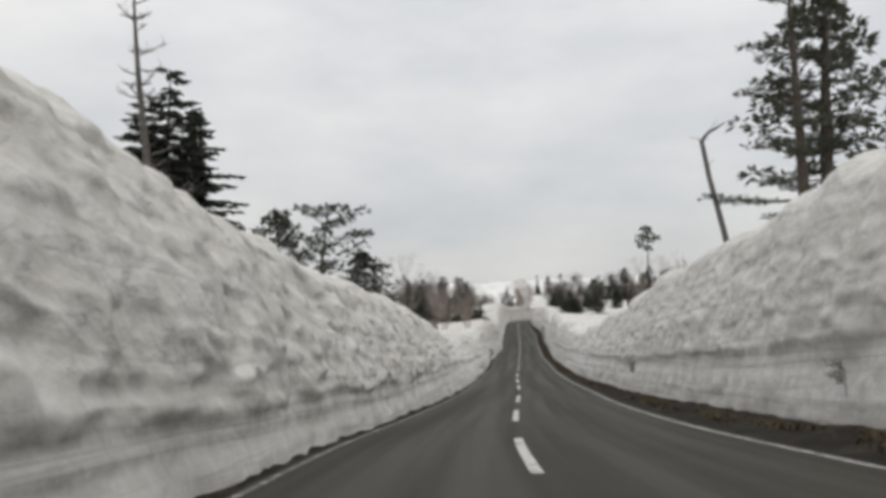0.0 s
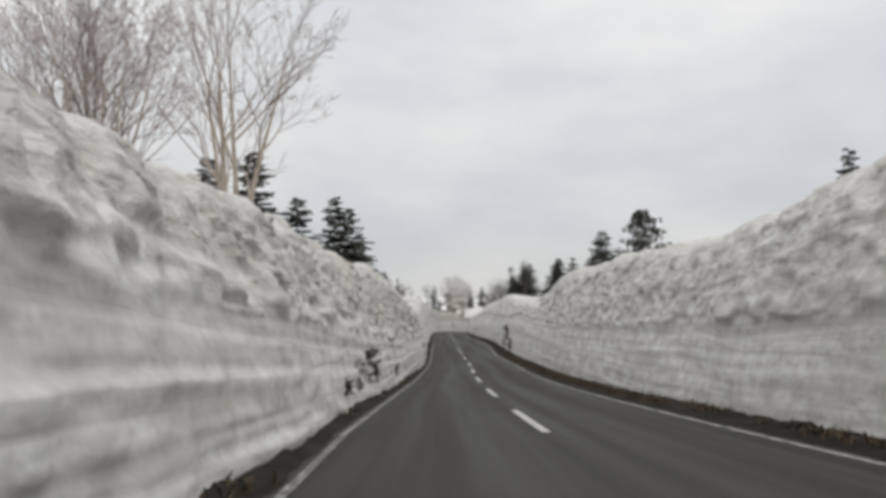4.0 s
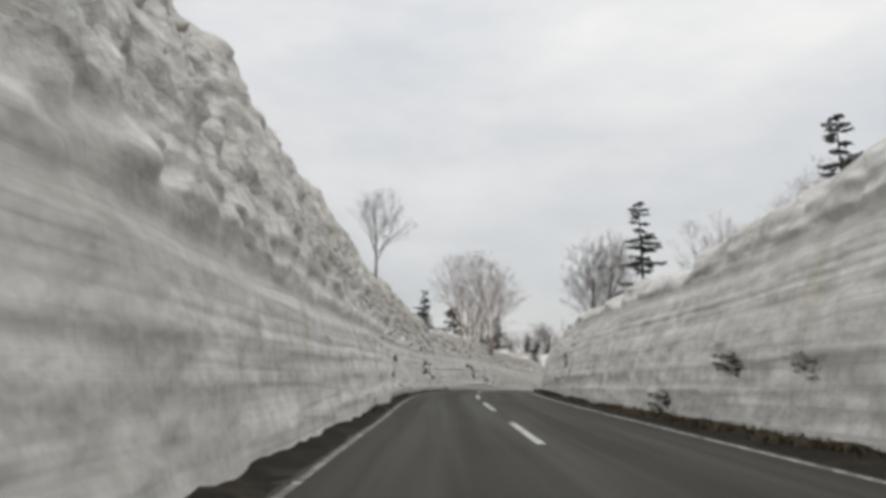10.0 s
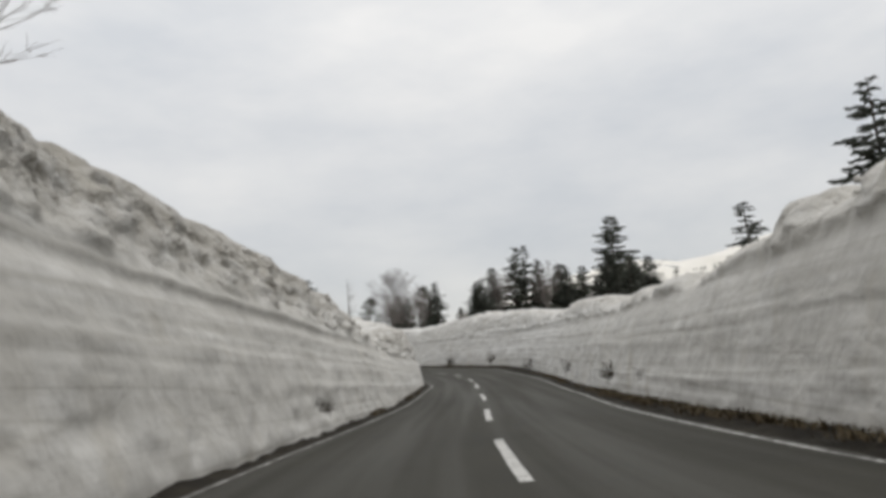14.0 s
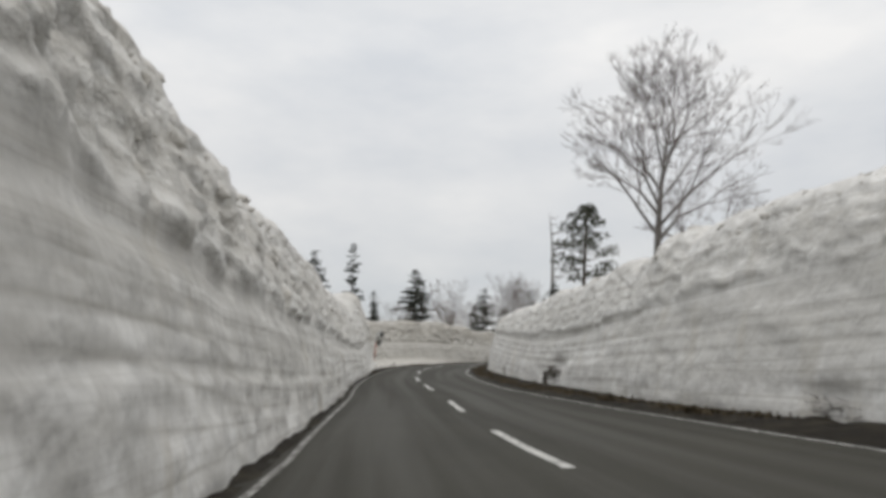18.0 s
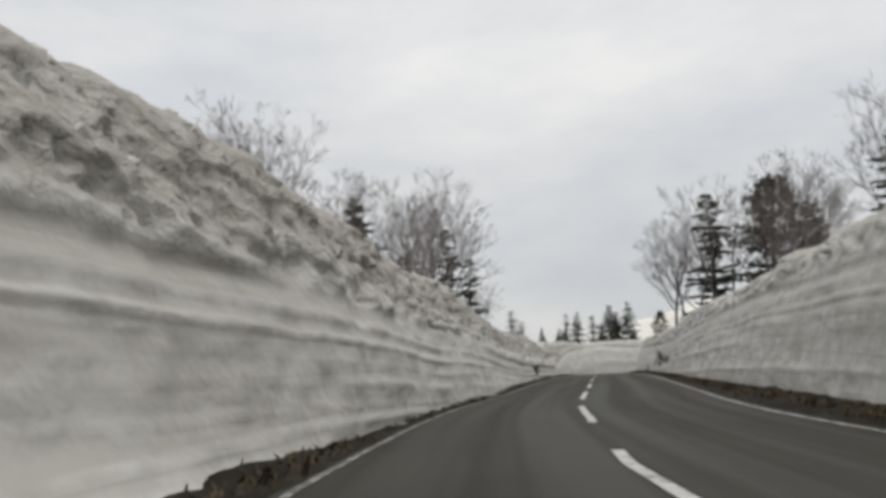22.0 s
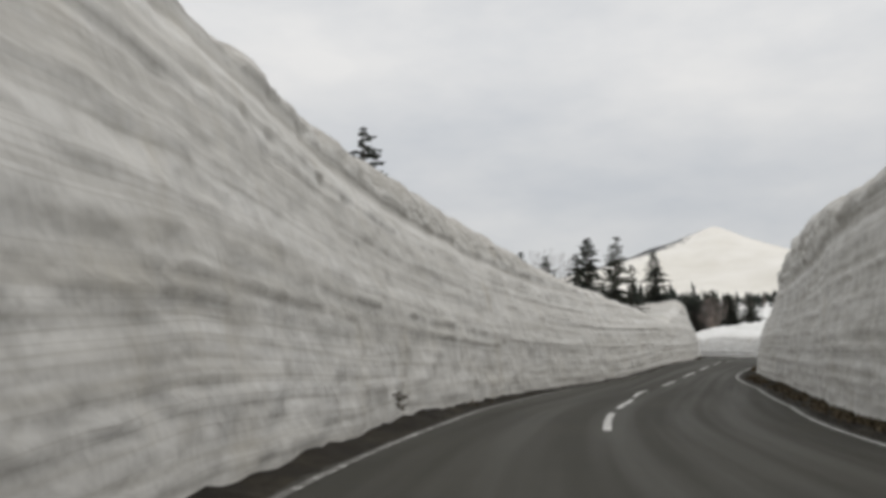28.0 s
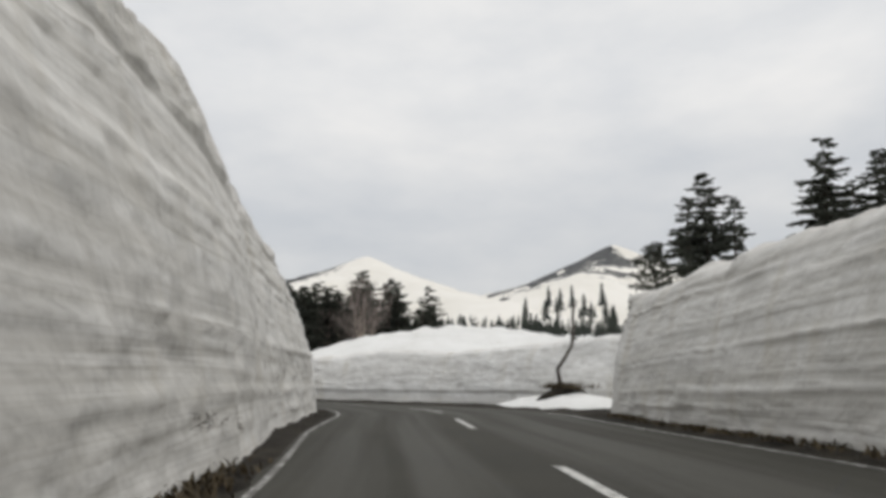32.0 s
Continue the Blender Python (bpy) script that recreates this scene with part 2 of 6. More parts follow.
def make_asphalt():
    n = Nodes("worn_asphalt", 0.78, 0.35)
    obj = n.coords((1, 1, 1))
    uv = n.coords((1, 1, 1), "metres")
    lanes = n.coords((1.3, 0.03, 1), "metres")
    a = n.noise(obj, 0.35, 5, 0.6)
    g = n.noise(obj, 60.0, 3, 0.7)
    s = n.noise(lanes, 1.0, 3, 0.5)
    col = n.ramp(a, (0.3, (0.029, 0.027, 0.0195)), (0.7, (0.043, 0.040, 0.029)))
    col = n.mix(n.ramp(s, (0.42, 0.0), (0.62, 0.30)), col, (0.064, 0.059, 0.044))
    col = n.mix(n.ramp(g, (0.3, 0.5), (0.6, 0.0)), col, (0.042, 0.041, 0.036))
    v = n.t.nodes.new("ShaderNodeTexVoronoi")
    v.feature = "DISTANCE_TO_EDGE"
    v.inputs["Scale"].default_value = 0.22
    wob = n.mix(0.12, uv, n.add("ShaderNodeTexNoise", Scale=1.3).outputs["Color"])
    n.link(wob, v.inputs["Vector"])
    crack = n.ramp(v.outputs["Distance"], (0.0, 0.55), (0.006, 0.0))
    col = n.mix(crack, col, (0.03, 0.03, 0.03))
    n.link(n.ramp(s, (0.4, 0.85), (0.62, 0.66)), n.bsdf.inputs["Roughness"])
    return n.done(col, n.bump(g, 0.006, 0.5))


def make_paint(name, wear):
    n = Nodes(name, 0.6, 0.4)
    obj = n.coords((1, 1, 1))
    a = n.noise(obj, 5.0, 6, 0.7)
    g = n.noise(obj, 40.0, 3, 0.7)
    col = n.ramp(a, (0.36 + wear, (0.13, 0.125, 0.115)), (0.46 + wear, (0.52, 0.515, 0.49)), (0.7 + wear, (0.70, 0.695, 0.67)))
    return n.done(col, n.bump(g, 0.004, 0.4))


def make_earth():
    n = Nodes("wet_verge_earth", 0.9, 0.2)
    obj = n.coords((1, 1, 1))
    a = n.noise(obj, 1.3, 6, 0.65)
    g = n.noise(obj, 22.0, 4, 0.7)
    col = n.ramp(a, (0.3, (0.014, 0.012, 0.010)), (0.52, (0.034, 0.029, 0.022)), (0.7, (0.075, 0.065, 0.046)))
    col = n.mix(n.ramp(g, (0.4, 0.5), (0.6, 0.0)), col, (0.02, 0.017, 0.013))
    return n.done(col, n.bump(g, 0.05, 0.9))


def make_plain(name, dark, light, scale, rough=0.85, bump=0.02):
    n = Nodes(name, rough, 0.25)
    info = n.t.nodes.new("ShaderNodeObjectInfo")
    a = n.noise(n.coords((1, 1, 1)), scale, 4, 0.6)
    m = n.math("ADD", n.math("MULTIPLY", a, 0.75), n.math("MULTIPLY", info.outputs["Random"], 0.25))
    return n.done(n.ramp(m, (0.3, dark), (0.7, light)), n.bump(a, bump, 0.6))


SNOW_CHUNK = make_plain("dirty_snow_chunks", (0.42, 0.40, 0.36), (0.74, 0.725, 0.695), 3.0, 0.85, 0.05)
SNOW_WALL, SNOW_FIELD, MOUNTAIN = make_snow_wall(), make_snow_field(), make_mountain()
ASPHALT, EARTH = make_asphalt(), make_earth()
PAINT, EDGE_PAINT, OLD_PAINT = make_paint("worn_white_road_paint", 0.0), make_paint("dull_white_road_paint", 0.07), make_paint("scraped_white_road_paint", 0.14)
FIR_GREEN = make_plain("fir_needles", (0.052, 0.058, 0.050), (0.128, 0.136, 0.112), 1.2)
PINE_GREEN = make_plain("pine_needles", (0.056, 0.060, 0.050), (0.136, 0.140, 0.110), 1.5)
RUST = make_plain("rusty_needles", (0.07, 0.045, 0.028), (0.16, 0.105, 0.06), 1.5)
BARK = make_plain("conifer_bark", (0.045, 0.036, 0.03), (0.12, 0.10, 0.085), 6.0)
BIRCH_BARK = make_plain("birch_bark", (0.22, 0.18, 0.15), (0.52, 0.45, 0.375), 3.0)
GREY_BARK = make_plain("grey_bark", (0.08, 0.072, 0.066), (0.19, 0.175, 0.16), 4.0)
DARK_TWIG = make_plain("dark_bare_twigs", (0.10, 0.085, 0.08), (0.22, 0.19, 0.178), 2.0)
TWIG = make_plain("bare_twigs", (0.23, 0.19, 0.172), (0.43, 0.37, 0.34), 2.0)
SHRUB_TWIG = make_plain("wet_shrub_twigs", (0.055, 0.047, 0.04), (0.15, 0.13, 0.108), 5.0)
GRASS = make_plain("dead_grass", (0.028, 0.022, 0.013), (0.13, 0.10, 0.06), 3.0)
FAR_GREEN = make_plain("far_conifers", (0.022, 0.028, 0.024), (0.055, 0.062, 0.05), 0.2)
FAR_GREY = make_plain("far_bare_wood", (0.12, 0.10, 0.092), (0.25, 0.21, 0.19), 0.3)
ORANGE = make_plain("faded_orange_paint", (0.42, 0.085, 0.03), (0.58, 0.13, 0.05), 5.0, 0.5, 0.004)
GREY_METAL = make_plain("galvanised_steel", (0.25, 0.25, 0.25), (0.42, 0.42, 0.41), 8.0, 0.45, 0.003)
mirror_nodes = Nodes("mirror_steel", 0.04, 0.5)
mirror_nodes.bsdf.inputs["Metallic"].default_value = 1.0
MIRROR = mirror_nodes.done((0.62, 0.63, 0.62))


# ------------------------------------------------------------------ small helpers
def hash01(ix, iy, iz):
    v = np.sin(ix * 127.1 + iy * 311.7 + iz * 74.7) * 43758.5453
    return v - np.floor(v)


def vnoise(x, y, z=0.0):
    """Smooth lattice noise from -1 to 1 on arrays."""
    x, y, z = np.broadcast_arrays(np.asarray(x, float), np.asarray(y, float), np.asarray(z, float))
    ix, iy, iz = np.floor(x), np.floor(y), np.floor(z)
    fx, fy, fz = x - ix, y - iy, z - iz
    fx, fy, fz = (f * f * (3 - 2 * f) for f in (fx, fy, fz))
    out = 0
    for a in (0, 1):
        for b in (0, 1):
            for c in (0, 1):
                w = (fx if a else 1 - fx) * (fy if b else 1 - fy) * (fz if c else 1 - fz)
                out = out + w * hash01(ix + a, iy + b, iz + c)
    return out * 2 - 1


def fbm(x, y, z=0.0, octaves=4):
    total, amp = 0, 1.0
    for k in range(octaves):
        total = total + amp * vnoise(x * 2**k + 17 * k, y * 2**k, z * 2**k)
        amp *= 0.5
    return total


def mesh_from(name, verts, faces, smooth=False):
    me = bpy.data.meshes.new(name)
    me.from_pydata([tuple(v) for v in verts], [], faces)
    if smooth:
        me.polygons.foreach_set("use_smooth", [True] * len(me.polygons))
    me.update()
    return me


def grid_mesh(name, P, smooth=True, uvs=None, flip=False):
    """A mesh from an array of rows x columns x 3 places. uvs: name -> rows x columns x 2."""
    r, c = P.shape[:2]
    idx = np.arange(r * c).reshape(r, c)
    q = np.stack([idx[:-1, :-1], idx[:-1, 1:], idx[1:, 1:], idx[1:, :-1]], -1).reshape(-1, 4)
    if flip:
        q = q[:, ::-1]
    me = bpy.data.meshes.new(name)
    me.vertices.add(r * c)
    me.vertices.foreach_set("co", P.reshape(-1).astype(np.float32))
    me.loops.add(q.size)
    me.loops.foreach_set("vertex_index", q.reshape(-1).astype(np.int32))
    me.polygons.add(len(q))
    me.polygons.foreach_set("loop_start", np.arange(0, q.size, 4, dtype=np.int32))
    if smooth:
        me.polygons.foreach_set("use_smooth", np.ones(len(q), bool))
    for key, uv in (uvs or {}).items():
        layer = me.uv_layers.new(name=key)
        layer.data.foreach_set("uv", uv.reshape(-1, 2)[q.reshape(-1)].reshape(-1).astype(np.float32))
    me.update(calc_edges=True)
    me.validate()
    return me


def solid(name, me, material, parent=None, label=""):
    ob = new(name, me)
    if material and len(me.materials) > 1:
        me.materials[0] = material
    elif material:
        me.materials.clear()
        me.materials.append(material)
    if parent:
        ob.parent = parent
    if label:
        ob["label"] = label
    return ob


class Tubes:
    """Collects tapered tubes and leaf blades into one mesh."""

    def __init__(self):
        self.v, self.f = [], []

    def tube(self, pts, radii, sides=5, cap=True):
        start = len(self.v)
        for k, p in enumerate(pts):
            a = pts[min(k + 1, len(pts) - 1)] - pts[max(k - 1, 0)]
            a = a.normalized() if a.length > 1e-6 else Vector((0, 0, 1))
            side = a.cross(Vector((0.31, 0.87, 0.38))).normalized()
            up = a.cross(side)
            for j in range(sides):
                w = 2 * math.pi * j / sides
                self.v.append(p + (side * math.cos(w) + up * math.sin(w)) * radii[k])
        for k in range(len(pts) - 1):
            for j in range(sides):
                a, b = start + k * sides + j, start + k * sides + (j + 1) % sides
                self.f.append((a, b, b + sides, a + sides))
        if cap:
            last = start + (len(pts) - 1) * sides
            self.f.append(tuple(range(last, last + sides)))

    def blade(self, p, along, width, droop=0.0):
        """A slim needle spray: two crossed pointed quads."""
        a = Vector(along)
        tip = p + a + Vector((0, 0, -droop))
        side = a.cross(Vector((0, 0, 1)))
        side = side.normalized() if side.length > 1e-5 else Vector((1, 0, 0))
        up = side.cross(a).normalized()
        for w in (side, up * 0.7):
            s = len(self.v)
            m = p + a * 0.45 + Vector((0, 0, -droop * 0.3))
            self.v += [p, m + w * width, tip, m - w * width]
            self.f.append((s, s + 1, s + 2, s + 3))

    def mesh(self, name, smooth=False):
        return mesh_from(name, self.v, self.f, smooth)


# ------------------------------------------------------------------ plan of the road
ROAD = [
    (0.7, -47.7, 5.30), (1.2, -23.9, 2.68), (1.6, -0.0, 0.04), (2.6, 23.7, -2.73), (4.6, 47.5, -4.97), (6.8, 71.3, -6.73),
    (8.9, 95.1, -8.35), (11.6, 118.9, -9.59), (14.0, 142.8, -10.18), (16.1, 166.8, -10.30), (18.2, 190.6, -10.49), (20.7, 214.5, -10.68),
    (24.1, 238.1, -10.86), (30.4, 261.0, -11.37), (38.3, 283.6, -12.28), (47.3, 305.6, -12.76), (56.3, 328.0, -12.68), (60.1, 352.0, -12.48),
    (60.8, 376.0, -12.07), (61.7, 399.8, -11.23), (65.9, 423.1, -10.22), (74.6, 445.0, -9.31), (86.0, 466.0, -8.37), (97.7, 486.9, -7.54),
    (109.5, 507.8, -6.92), (123.1, 527.2, -6.58), (140.2, 543.1, -6.24), (160.9, 554.6, -5.43), (182.8, 564.1, -3.87), (205.0, 573.1, -2.64),
    (227.2, 582.1, -1.60), (247.9, 590.4, -0.63), (252.7, 592.4, -0.40),
]
S_FIRST, S_STEP = -48.0, 24.0


def catmull(table, u):
    k = np.clip(np.floor(u).astype(int), 0, len(table) - 2)
    f = (u - k)[:, None]
    t = np.asarray(table, float)
    t = np.vstack([2 * t[0] - t[1], t, 2 * t[-1] - t[-2]])
    a, b, c, d = t[k], t[k + 1], t[k + 2], t[k + 3]
    return 0.5 * (2 * b + (c - a) * f + (2 * a - 5 * b + 4 * c - d) * f**2 + (3 * b - a - 3 * c + d) * f**3)


FINE_S = np.arange(-46, 716, 0.25)
FINE_P = catmull(ROAD, (FINE_S - S_FIRST) / S_STEP)


def directions(p):
    t = np.gradient(p, axis=0)
    t[:, 2] = 0
    t /= np.linalg.norm(t, axis=1)[:, None]
    return t, np.stack([t[:, 1], -t[:, 0], np.zeros(len(t))], 1)


# where the painted centre line weaves between the walls
SHIFT = (
    -0.85, -0.85, -0.85, -0.85, -0.85, -0.90, -0.50, -0.21, -0.24, -0.25, -0.17, 0.06, 0.06, -0.10, -0.21, -0.09, -0.14,
    -0.15, -0.09, 0.04, 0.05, -0.01, -0.23, -0.59, -1.00, -1.61, -1.22, -0.77, -0.45, -0.12, 0.27, 0.23, 0.25, 1.05,
    0.56, 0.14, 0.17, -0.11, -0.49, -0.98, -0.98, -0.23, -0.47, -0.21, -0.14, 0.02, 0.12, 0.10, -0.10, -0.36, -0.68,
    -0.76, -0.48, -0.21, -0.24, -0.28, -0.06, 0.18, -0.03, -1.00, -1.60, -1.60, -1.60, -1.60, -1.60,
)
FINE_T, FINE_N = directions(FINE_P)
FINE_P = FINE_P + FINE_N * catmull(np.array(SHIFT)[:, None], (FINE_S - S_FIRST) / 12.0)
# the last bend turns tightly to the left
BEND, BEND_R = 666.0, 24.0
k0 = int((BEND - FINE_S[0]) / 0.25)
head = math.atan2(FINE_P[k0, 1] - FINE_P[k0 - 60, 1], FINE_P[k0, 0] - FINE_P[k0 - 60, 0])
for k in range(k0 + 1, len(FINE_S)):
    head += 0.25 / BEND_R if FINE_S[k] < BEND + 50 else 0
    FINE_P[k] = FINE_P[k - 1] + np.array((math.cos(head), math.sin(head), 0.042)) * 0.25
FINE_T, FINE_N = directions(FINE_P)


def on_road(s, u, z=0.0):
    """Places at arc length s, u metres right of the centre line and z over the surface."""
    s, u, z = np.broadcast_arrays(np.asarray(s, float), np.asarray(u, float), np.asarray(z, float))
    i = (s - FINE_S[0]) / 0.25
    j = np.arange(len(FINE_S))
    p = np.stack([np.interp(i, j, FINE_P[:, k]) for k in range(3)], -1)
    n = np.stack([np.interp(i, j, FINE_N[:, k]) for k in range(3)], -1)
    p = p + n * u[..., None]
    p[..., 2] += z + np.interp(s, (330, 345, 375, 395), (0, 0.04, 0.04, 0)) * np.clip(u, -7, 7)
    return p


def nearest(x, y):
    """Arc length and offset of places in the plan."""
    x, y = np.atleast_1d(np.asarray(x, float)), np.atleast_1d(np.asarray(y, float))
    coarse = slice(None, None, 8)
    cx, cy = FINE_P[coarse, 0], FINE_P[coarse, 1]
    best = np.empty(len(x), int)
    for k in range(0, len(x), 4000):
        d = (x[k : k + 4000, None] - cx) ** 2 + (y[k : k + 4000, None] - cy) ** 2
        best[k : k + 4000] = d.argmin(1) * 8
    best = np.clip(best, 0, len(FINE_S) - 1)
    dx, dy = x - FINE_P[best, 0], y - FINE_P[best, 1]
    s = FINE_S[best] + dx * FINE_T[best, 0] + dy * FINE_T[best, 1]
    return s, dx * FINE_N[best, 0] + dy * FINE_N[best, 1], FINE_P[best, 2]


# heights of the snow walls every 10 m from s = -10
WALL_LEFT = (
    4.2, 4.25, 4.05, 3.9, 4.0, 3.5, 2.8, 3.8, 3.2, 3.0, 3.6, 4.2, 4.7, 5.3, 4.8, 4.4, 4.1,
    4.1, 4.1, 5.1, 5.8, 6.4, 6.6, 6.3, 6.05, 6.1, 5.5, 4.5, 4.7, 4.9, 4.5, 4.2, 3.0, 3.3,
    3.75, 4.25, 5.4, 5.9, 5.2, 5.0, 4.8, 4.45, 4.75, 5.7, 4.3, 4.65, 4.85, 4.25, 3.8, 3.1, 3.05,
    3.2, 2.2, 3.4, 3.6, 4.4, 5.0, 5.1, 5.7, 6.25, 6.3, 5.5, 4.95, 4.4, 3.8, 5.0, 6.6, 6.1,
    4.8, 4.8, 4.8, 4.8, 4.8,
)
WALL_RIGHT = (
    4.7, 4.7, 4.9, 5.1, 4.9, 4.3, 3.8, 3.3, 3.6, 4.4, 4.6, 4.5, 5.3, 5.8, 6.1, 4.8, 4.9,
    5.3, 6.0, 6.2, 5.7, 5.7, 5.1, 4.3, 3.9, 3.7, 3.5, 3.5, 3.6, 3.9, 3.7, 3.4, 3.5, 4.4,
    4.1, 4.6, 5.2, 5.2, 4.6, 4.6, 4.7, 4.6, 4.4, 4.1, 3.1, 3.4, 4.2, 4.0, 3.6, 3.7, 3.5,
    3.4, 3.5, 3.4, 3.1, 2.9, 4.0, 4.9, 4.9, 5.7, 6.6, 6.4, 4.0, 4.2, 5.4, 5.0, 4.4, 4.3,
    4.2, 3.8, 3.2, 2.3, 2.0,
)
H_S = -10 + 10.0 * np.arange(len(WALL_LEFT))
# edge line beside the tall wall
LINE_S = (-50, 13, 30, 48, 66, 79, 86, 92, 120, 148, 170, 188, 207, 230, 250, 272, 284, 300, 326, 332, 347, 352, 361, 370,
          390, 408, 420, 427, 437, 447, 456, 468, 476, 490, 508, 518, 540, 566, 575, 589, 595, 606, 613, 627, 635, 648, 657, 720)
LINE_U = (3.05, 3.04, 2.82, 2.73, 2.6, 2.6, 2.94, 3.08, 2.85, 2.81, 2.86, 3.05, 2.97, 2.85, 2.86, 3.72, 3.72, 3.0, 2.33, 2.6, 3.33, 3.5, 3.55, 3.22,
          3.2, 2.72, 2.7, 3.0, 3.3, 3.55, 3.2, 2.86, 2.88, 2.93, 2.91, 2.6, 2.65, 3.0, 3.06, 3.54, 3.5, 2.66, 2.4, 2.88, 3.08, 3.55, 3.82, 3.4)
# foot of the tall wall
FOOT_S = (-50, 10, 30, 50, 70, 88, 95, 120, 146, 155, 172, 188, 196, 216, 228, 235, 252, 268, 274, 282, 300, 326, 330, 347, 355, 368,
          390, 407, 412, 418, 427, 433, 448, 455, 467, 475, 490, 497, 508, 519, 540, 566, 575, 589, 595, 606, 612, 628, 638, 648, 658, 666, 720)
FOOT_U = (3.36, 3.34, 3.2, 3.0, 2.97, 3.48, 3.6, 3.3, 3.2, 3.28, 3.44, 3.45, 3.6, 3.55, 3.32, 3.5, 3.42, 3.95, 4.2, 4.2, 3.5, 2.9, 2.9, 3.8, 4.0, 3.6,
          3.5, 3.04, 3.18, 3.3, 3.45, 3.75, 4.1, 3.65, 3.2, 3.55, 3.58, 3.45, 3.2, 2.9, 3.1, 3.55, 3.9, 4.15, 4.1, 3.06, 2.9, 3.32, 3.75, 4.13, 4.5, 4.5, 3.8)
# edge line beside the verge
RIGHT_S = (-50, 10, 30, 50, 70, 92, 120, 150, 160, 170, 180, 190, 208, 230, 252, 262, 270, 300, 328, 340, 350, 358, 375, 392,
           412, 430, 450, 475, 492, 512, 540, 573, 585, 598, 608, 614, 629, 650, 720)
RIGHT_U = (3.65, 3.65, 3.4, 3.3, 3.16, 3.25, 3.2, 3.13, 3.45, 3.75, 3.7, 3.4, 3.06, 2.95, 3.02, 3.0, 3.3, 3.5, 4.3, 4.2, 4.65, 4.5, 3.9, 3.5,
           3.45, 3.35, 3.5, 3.6, 3.75, 3.6, 3.7, 4.25, 4.6, 4.1, 3.0, 2.93, 3.5, 4.2, 4.0)
# distance from the centre line to the foot of the wall on the far side of the verge
VERGE_S = (-50, 22, 33, 52, 72, 92, 110, 150, 175, 195, 210, 230, 252, 262, 272, 285, 320, 335, 352, 358, 370, 380, 396, 416, 433, 445, 460, 473,
           492, 512, 540, 570, 590, 601, 611, 617, 635, 652, 665.0, 668.0, 672, 683, 690, 700, 720)
VERGE_U = (5.4, 5.4, 4.75, 4.5, 4.25, 4.4, 4.6, 4.75, 5.1, 5.2, 4.4, 3.8, 3.75, 3.9, 4.25, 4.4, 4.9, 5.4, 6.2, 6.1, 5.4, 5.1, 5.9, 5.3, 4.6, 4.7, 5.2, 4.7,
           4.9, 4.6, 4.7, 5.2, 5.7, 5.3, 4.0, 3.85, 4.6, 5.1, 5.3, 10.0, 12.4, 10.9, 6.5, 5.2, 5.2)
# height at which the clean ploughed face ends and broken snow begins
BREAK = {
    -1: ((-50, 10, 25, 45, 65, 90, 120, 143, 165, 185, 205, 246, 275, 300, 325, 344, 365, 387, 405, 422, 446, 465, 484, 505, 513, 530, 566, 590, 604, 620, 720),
         (0.7, 0.8, 0.95, 1.4, 1.5, 1.7, 1.9, 2.0, 2.25, 2.5, 2.7, 2.6, 3.0, 2.6, 1.8, 2.4, 2.5, 2.1, 1.9, 2.6, 2.6, 2.05, 1.25, 1.0, 1.4, 2.3, 5.0, 4.9, 4.8, 4.8, 5.2)),
    1: ((-50, 60, 95, 150, 172, 200, 230, 260, 280, 330, 374, 400, 420, 470, 500, 520, 570, 600, 640, 664, 670, 720),
        (1.2, 1.6, 2.0, 3.6, 3.5, 4.0, 3.3, 2.8, 2.8, 3.4, 2.7, 2.5, 3.2, 3.0, 2.3, 2.6, 4.9, 5.0, 4.8, 4.4, 0.8, 0.8)),
}


def wall_height(s, side):
    t = WALL_LEFT if side < 0 else WALL_RIGHT
    u = np.clip((np.asarray(s, float) - H_S[0]) / 10.0, 0, len(t) - 1.001)
    h = catmull(np.array(t)[:, None], u.ravel())[:, 0].reshape(u.shape)
    # the tall block ends at a corner before the mirror
    return h + np.interp(s, (415, 421.6, 423.4, 426, 431), (0, 0.6, -1.1, -0.8, 0)) if side < 0 else h


def wall_foot(s, side):
    return np.interp(s, FOOT_S, FOOT_U) if side < 0 else np.interp(s, VERGE_S, VERGE_U)


def wall_lean(q, h, foot, side, s):
    """Offset of the face at the share q of its height; round the mirror it stands back behind a low apron."""
    crest = foot + 0.75 + 0.17 * h if side < 0 else foot + (0.45 + 0.13 * h) * np.interp(s, (555, 570, 600, 612), (1, 0.22, 0.22, 1))
    u = foot + (crest - foot) * (0.30 * q + 0.70 * q**2.4)
    return u + np.interp(s, (409, 417, 421.6, 423.4, 438, 452), (0, 0.5, 0.8, 3.1, 2.2, 0)) * np.clip(q / 0.16, 0, 1) ** 0.35 if side < 0 else u


def snow_top(s, u, zroad):
    """Height of the snow field behind the walls."""
    side = np.where(np.asarray(u) < 0, -1, 1)
    h = np.where(side < 0, wall_height(s, -1), wall_height(s, 1))
    off = np.maximum(np.abs(u) - 6, 0)
    return zroad + h * np.exp(-off / 60) + 3.2 * (1 - np.exp(-off / 60)) - 0.25


